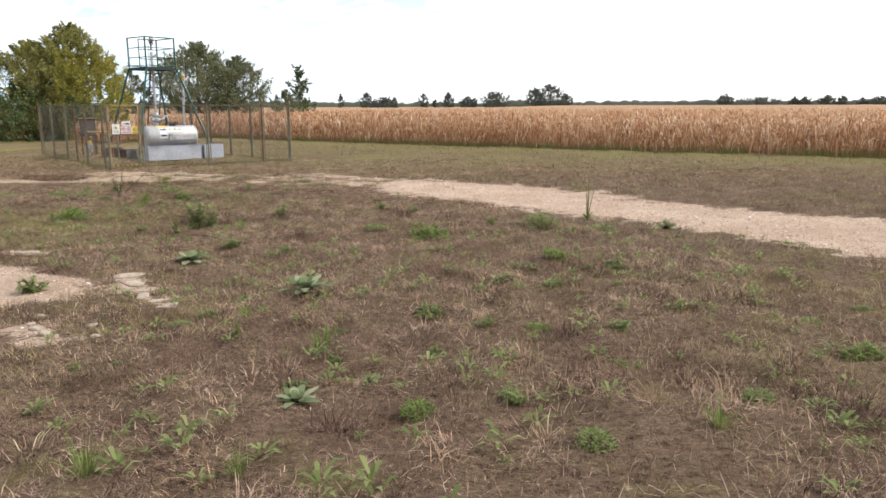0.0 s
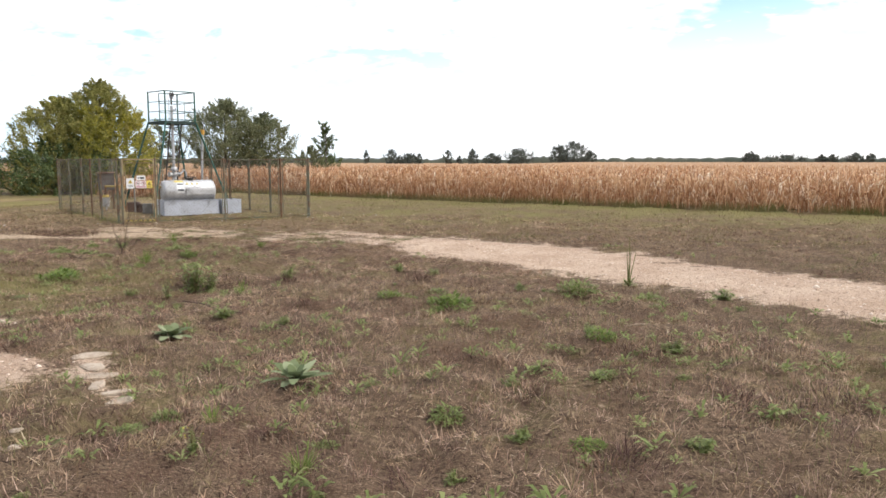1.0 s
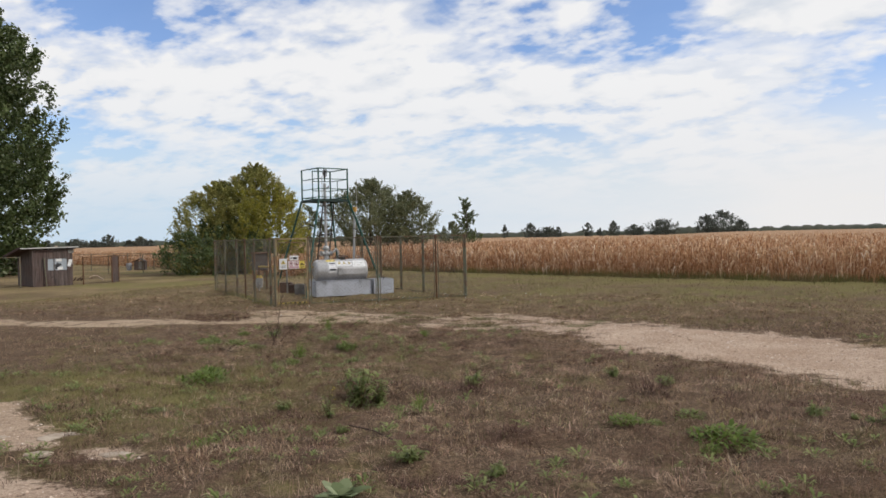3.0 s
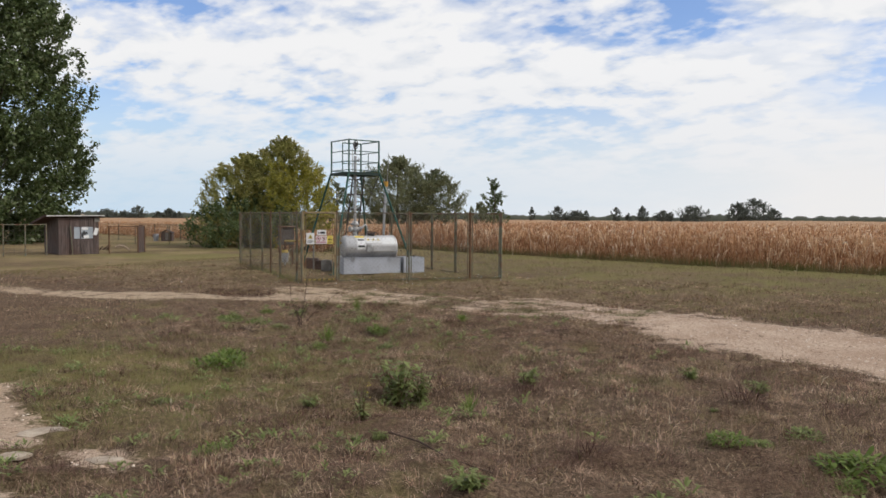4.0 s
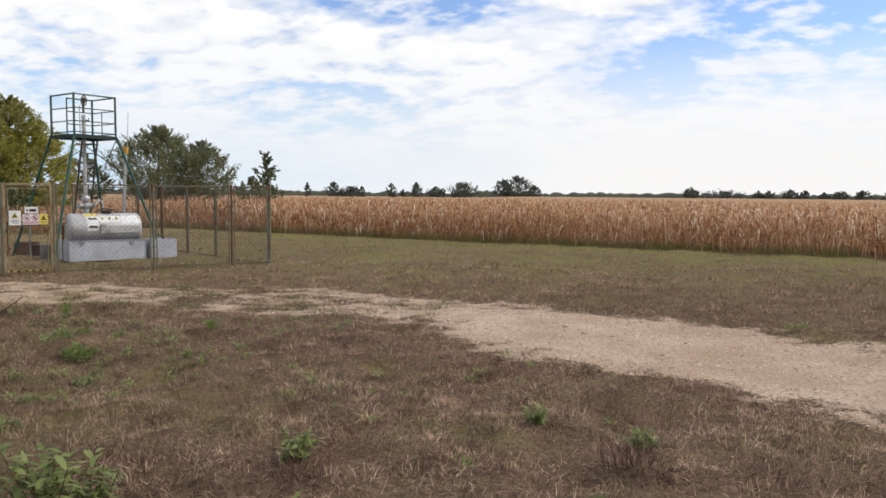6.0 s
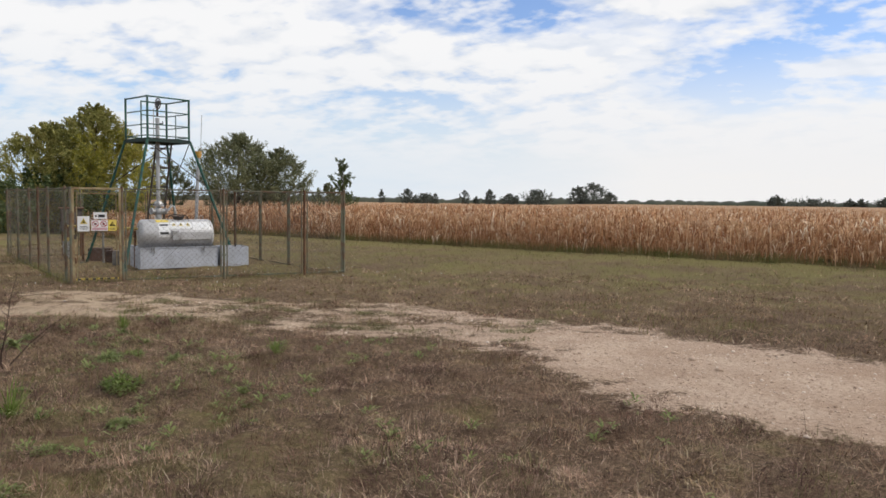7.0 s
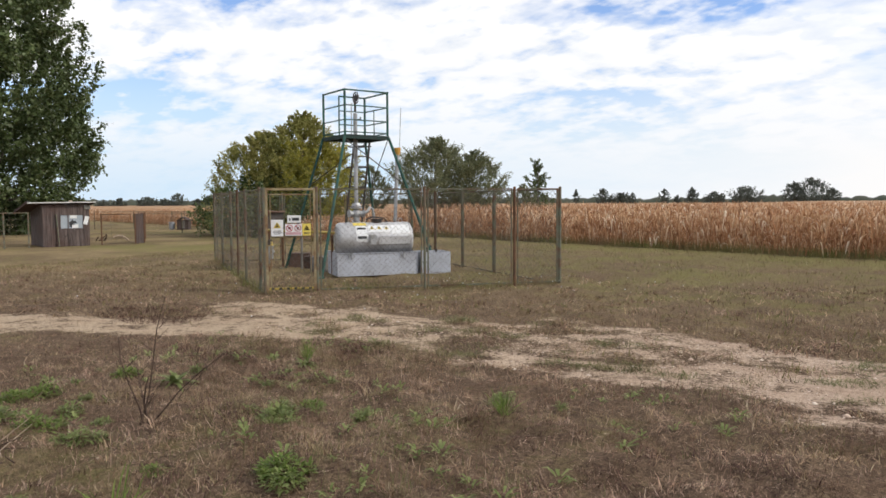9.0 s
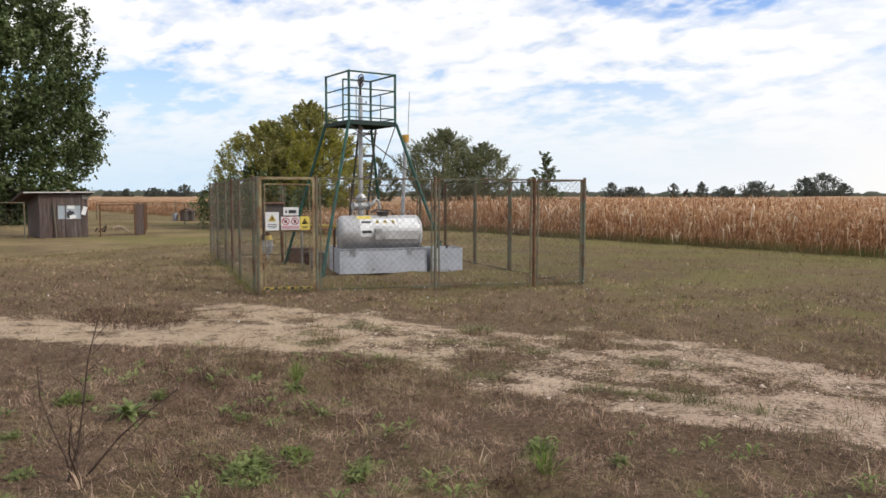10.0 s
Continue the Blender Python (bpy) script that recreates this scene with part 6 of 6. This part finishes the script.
place([rosette(1), rosette(2)], [(-1.07, 6.5, 0.50), (-2.97, 7.8, 0.50), (-0.09, 4.07, 0.27), (0.17, 4.59, 0.17)], 0.72, 1)
place([dock(71), dock(72)], [(-10.10, 16.20, 0.46), (-9.58, 17.50, 0.34), (-5.72, 13.29, 0.22), (-1.62, 6.45, 0.16)], 0.72, 12)
LOW_A = [(-1.62, 5.44, 0.26), (0.59, 4.08, 0.28), (0.15, 6.11, 0.31), (1.08, 7.05, 0.25), (0.99, 8.19, 0.35), (0.57, 11.17, 0.57), (-1.26, 11.12, 0.42), (-1.74, 10.59, 0.40), (1.45, 10.79, 0.46), (2.99, 6.30, 0.25),
         (3.11, 5.50, 0.35), (2.31, 4.51, 0.21), (1.50, 3.75, 0.23), (-4.99, 8.73, 0.36), (-1.49, 5.60, 0.22)]
LOW_B = [(-9.70, 14.60, 0.46), (-9.25, 14.62, 0.40), (-10.95, 15.12, 0.42), (-10.25, 14.55, 0.5), (-7.36, 14.73, 0.42), (-6.70, 13.90, 0.26), (-7.88, 11.99, 0.61), (-6.65, 13.09, 0.26), (-7.55, 11.47, 0.78), (-6.26, 12.29, 0.44), (-0.89, 10.34, 0.64), (-10.1, 15.1, 0.30), (-10.95, 15.36, 0.45), (-7.27, 14.62, 0.36), (-7.38, 13.23, 0.30),
         (-9.65, 15.08, 0.34), (-8.27, 16.07, 0.29), (-8.23, 15.62, 0.43), (-10.86, 16.23, 0.33)]
place([mat_weed(3, M_WEED), mat_weed(4, M_BRIGHT), mat_weed(5, M_WEED)], LOW_A, 1.0, 2, 1.25)
place([mat_weed(6, M_BRIGHT), mat_weed(7, M_WEED)], LOW_B, 1.02, 3, 1.15)
LEAFY_A = [(0.40, 5.23, 0.15), (0.67, 5.73, 0.21), (-0.49, 6.48, 0.15), (0.45, 6.73, 0.20), (-2.31, 8.78, 0.27), (-2.99, 8.74, 0.31), (-0.20, 11.41, 0.29), (1.63, 5.79, 0.24), (1.59, 8.05, 0.28),
           (2.26, 10.76, 0.38), (1.72, 5.04, 0.14), (1.07, 4.23, 0.18), (-3.53, 6.09, 0.36)]
LEAFY_B = [(-5.36, 10.35, 0.28), (-3.79, 11.87, 0.37), (-2.35, 12.85, 0.33), (-1.68, 12.42, 0.30), (-6.99, 17.04, 0.35), (-6.65, 13.85, 0.20), (-8.37, 15.79, 0.35),
           (-7.71, 15.99, 0.29), (-9.28, 16.57, 0.24), (-6.46, 17.05, 0.18), (-10.36, 15.44, 0.20), (-10.29, 16.65, 0.19)]
place([leafy_weed(8), leafy_weed(9), leafy_weed(10)], LEAFY_A, 0.78, 4, 0.8)
place([leafy_weed(11), leafy_weed(12)], LEAFY_B, 0.80, 5, 0.85)
place([tussock(13), tussock(14)], [(-1.17, 5.58, 0.17), (-0.35, 5.08, 0.23), (-0.02, 3.28, 0.15), (-0.66, 3.13, 0.20), (2.06, 4.00, 0.16), (-7.59, 13.70, 0.38), (-3.91, 10.73, 0.22), (-6.79, 16.62, 0.27), (-9.75, 17.73, 0.30)], 0.75, 6)


def dead_tussock(seed):
    r = random.Random(seed)
    t = thing("dead_tussock", "matted dark brown tussock of dead grass", "grass", "dead tussocks in the turf")
    ch = []
    for k in range(170):
        a, q = r.uniform(0, 6.283), r.uniform(0, 0.26)
        ch.append(leaf((q * math.cos(a), q * math.sin(a), 0), a + r.uniform(-1.4, 1.4), r.uniform(0.25, 1.3), r.uniform(0.14, 0.34), r.uniform(0.005, 0.009), r.uniform(0.1, 0.7), 3))
    plant_part("tuft", ch, M_DEADGRASS, t)
    return t


place([dead_tussock(17), dead_tussock(18)], [(1.25, 5.6, 0.45), (0.25, 3.75, 0.40), (2.75, 4.4, 0.40), (-1.75, 12.0, 0.6), (-3.7, 11.6, 0.5), (-0.75, 5.5, 0.35), (1.95, 6.7, 0.40), (-2.6, 9.9, 0.45)], 0.75, 9)
place([leafy_weed(19, True)], [(-4.72, 10.85, 0.58), (-4.55, 10.98, 0.42)], 0.68, 7, 1.0)
place([tall_weed(15, True)], [(-4.62, 10.1, 0.30), (-0.99, 5.11, 0.18)], 0.75, 7, 0.85)
rw = random.Random(77)
more = []
while len(more) < 44:
    x, y = rw.uniform(-9.5, 4.0), rw.uniform(3.6, 16.5)
    if bare_mask(np.array([x]), np.array([y]))[0] < 0.15 and y > 3.2 - 0.3 * x and not (y > 12 and x > -5.5):
        more.append((x, y, rw.uniform(0.08, 0.22)))
place([leafy_weed(41), mat_weed(42, M_WEED), leafy_weed(43), mat_weed(44, M_BRIGHT)], more, 0.8, 10, 0.85)
place([tall_weed(16, False)], [(1.17, 12.3, 0.42)], 0.55, 8, 1.0)

r = random.Random(31)
dead = thing("dead_stalks", "bare brown dead weed stalks with thin side twigs", "weed", at=pose(-9.30, 15.15, gz(-9.3, 15.15)))
for k, (dx, dy, h) in enumerate(((0.25, 0.15, 1.05), (-0.05, -0.1, 0.75), (0.62, 0.30, 0.62), (0.3, -0.2, 0.5), (-0.25, 0.1, 0.45))):
    b = B()
    tip = Vector((dx, dy, h))
    pts = [Vector((0.02 * k, 0.015 * k, -0.03)) + tip * s + Vector((0.03 * math.sin(5 * s + k), 0.03 * math.cos(4 * s), 0)) for s in (0, 0.25, 0.5, 0.75, 1)]
    tube(b, pts, 0.008, 5, 0.003)
    twigs = []
    for j in range(7):
        q = pts[0].lerp(pts[-1], 0.3 + 0.65 * j / 7)
        a = r.uniform(0, 6.283)
        twigs.append([q, q + Vector((0.09 * math.cos(a), 0.09 * math.sin(a), 0.09))])
    stalk = part("stalk", b, M_STEM, dead)
    for tw in twigs:
        part("twig", tube(B(), tw, 0.003, 4, 0.0015), M_STEM, stalk)
brush = thing("dry_brush", "low heap of dry twigs in the turf", "brushwood", at=pose(-9.34, 13.98, gz(-9.34, 13.98)))
for k in range(14):
    a = r.uniform(0, 6.283)
    part("twig", tube(B(), [(r.uniform(-0.25, 0.25), r.uniform(-0.15, 0.15), 0.01), (0.35 * math.cos(a), 0.3 * math.sin(a), r.uniform(0.05, 0.28))], 0.005, 4, 0.002), M_BARKSTICK if k % 2 else M_STEM, brush)
b = B()
tube(b, [(-0.28, 0.02, 0.02), (-0.12, 0.06, 0.07), (0.05, 0.0, 0.10), (0.18, -0.10, 0.05), (0.24, -0.12, 0.02)], 0.018, 7, 0.011)
tagged(part("stick", b, M_BARKSTICK), "bent pale stick lying on dry turf", "stick").matrix_basis = pose(1.38, 9.2, gz(1.38, 9.2) - 0.02, 0, 0, -20) @ Matrix.Diagonal((0.8, 0.8, 0.7, 1))
b = B()
tube(b, [(-0.55, 0.0, 0.02), (-0.2, 0.03, 0.03), (0.2, -0.02, 0.025), (0.6, 0.03, 0.02)], 0.007, 6, 0.004)
tagged(part("stick", b, M_STEM), "dark thin stick lying in the grass", "stick").matrix_basis = pose(-3.55, 9.35, gz(-3.55, 9.35), 0, 0, -25)
b = B()
for k in range(60):
    x, y = (SW + U * r.uniform(-0.5, 9) + Vector((r.uniform(-2.2, 2.2), r.uniform(-3.2, 1.2), 0))).xy
    bmesh.ops.create_icosphere(b, subdivisions=1, radius=r.uniform(0.006, 0.013), matrix=Matrix.Translation((x, y, gz(x, y) + r.uniform(0.06, 0.16))))
tagged(part("wild_flowers", b, M_WHITE), "scattered tiny white flowers in the turf", "flowers", kind="stuff")
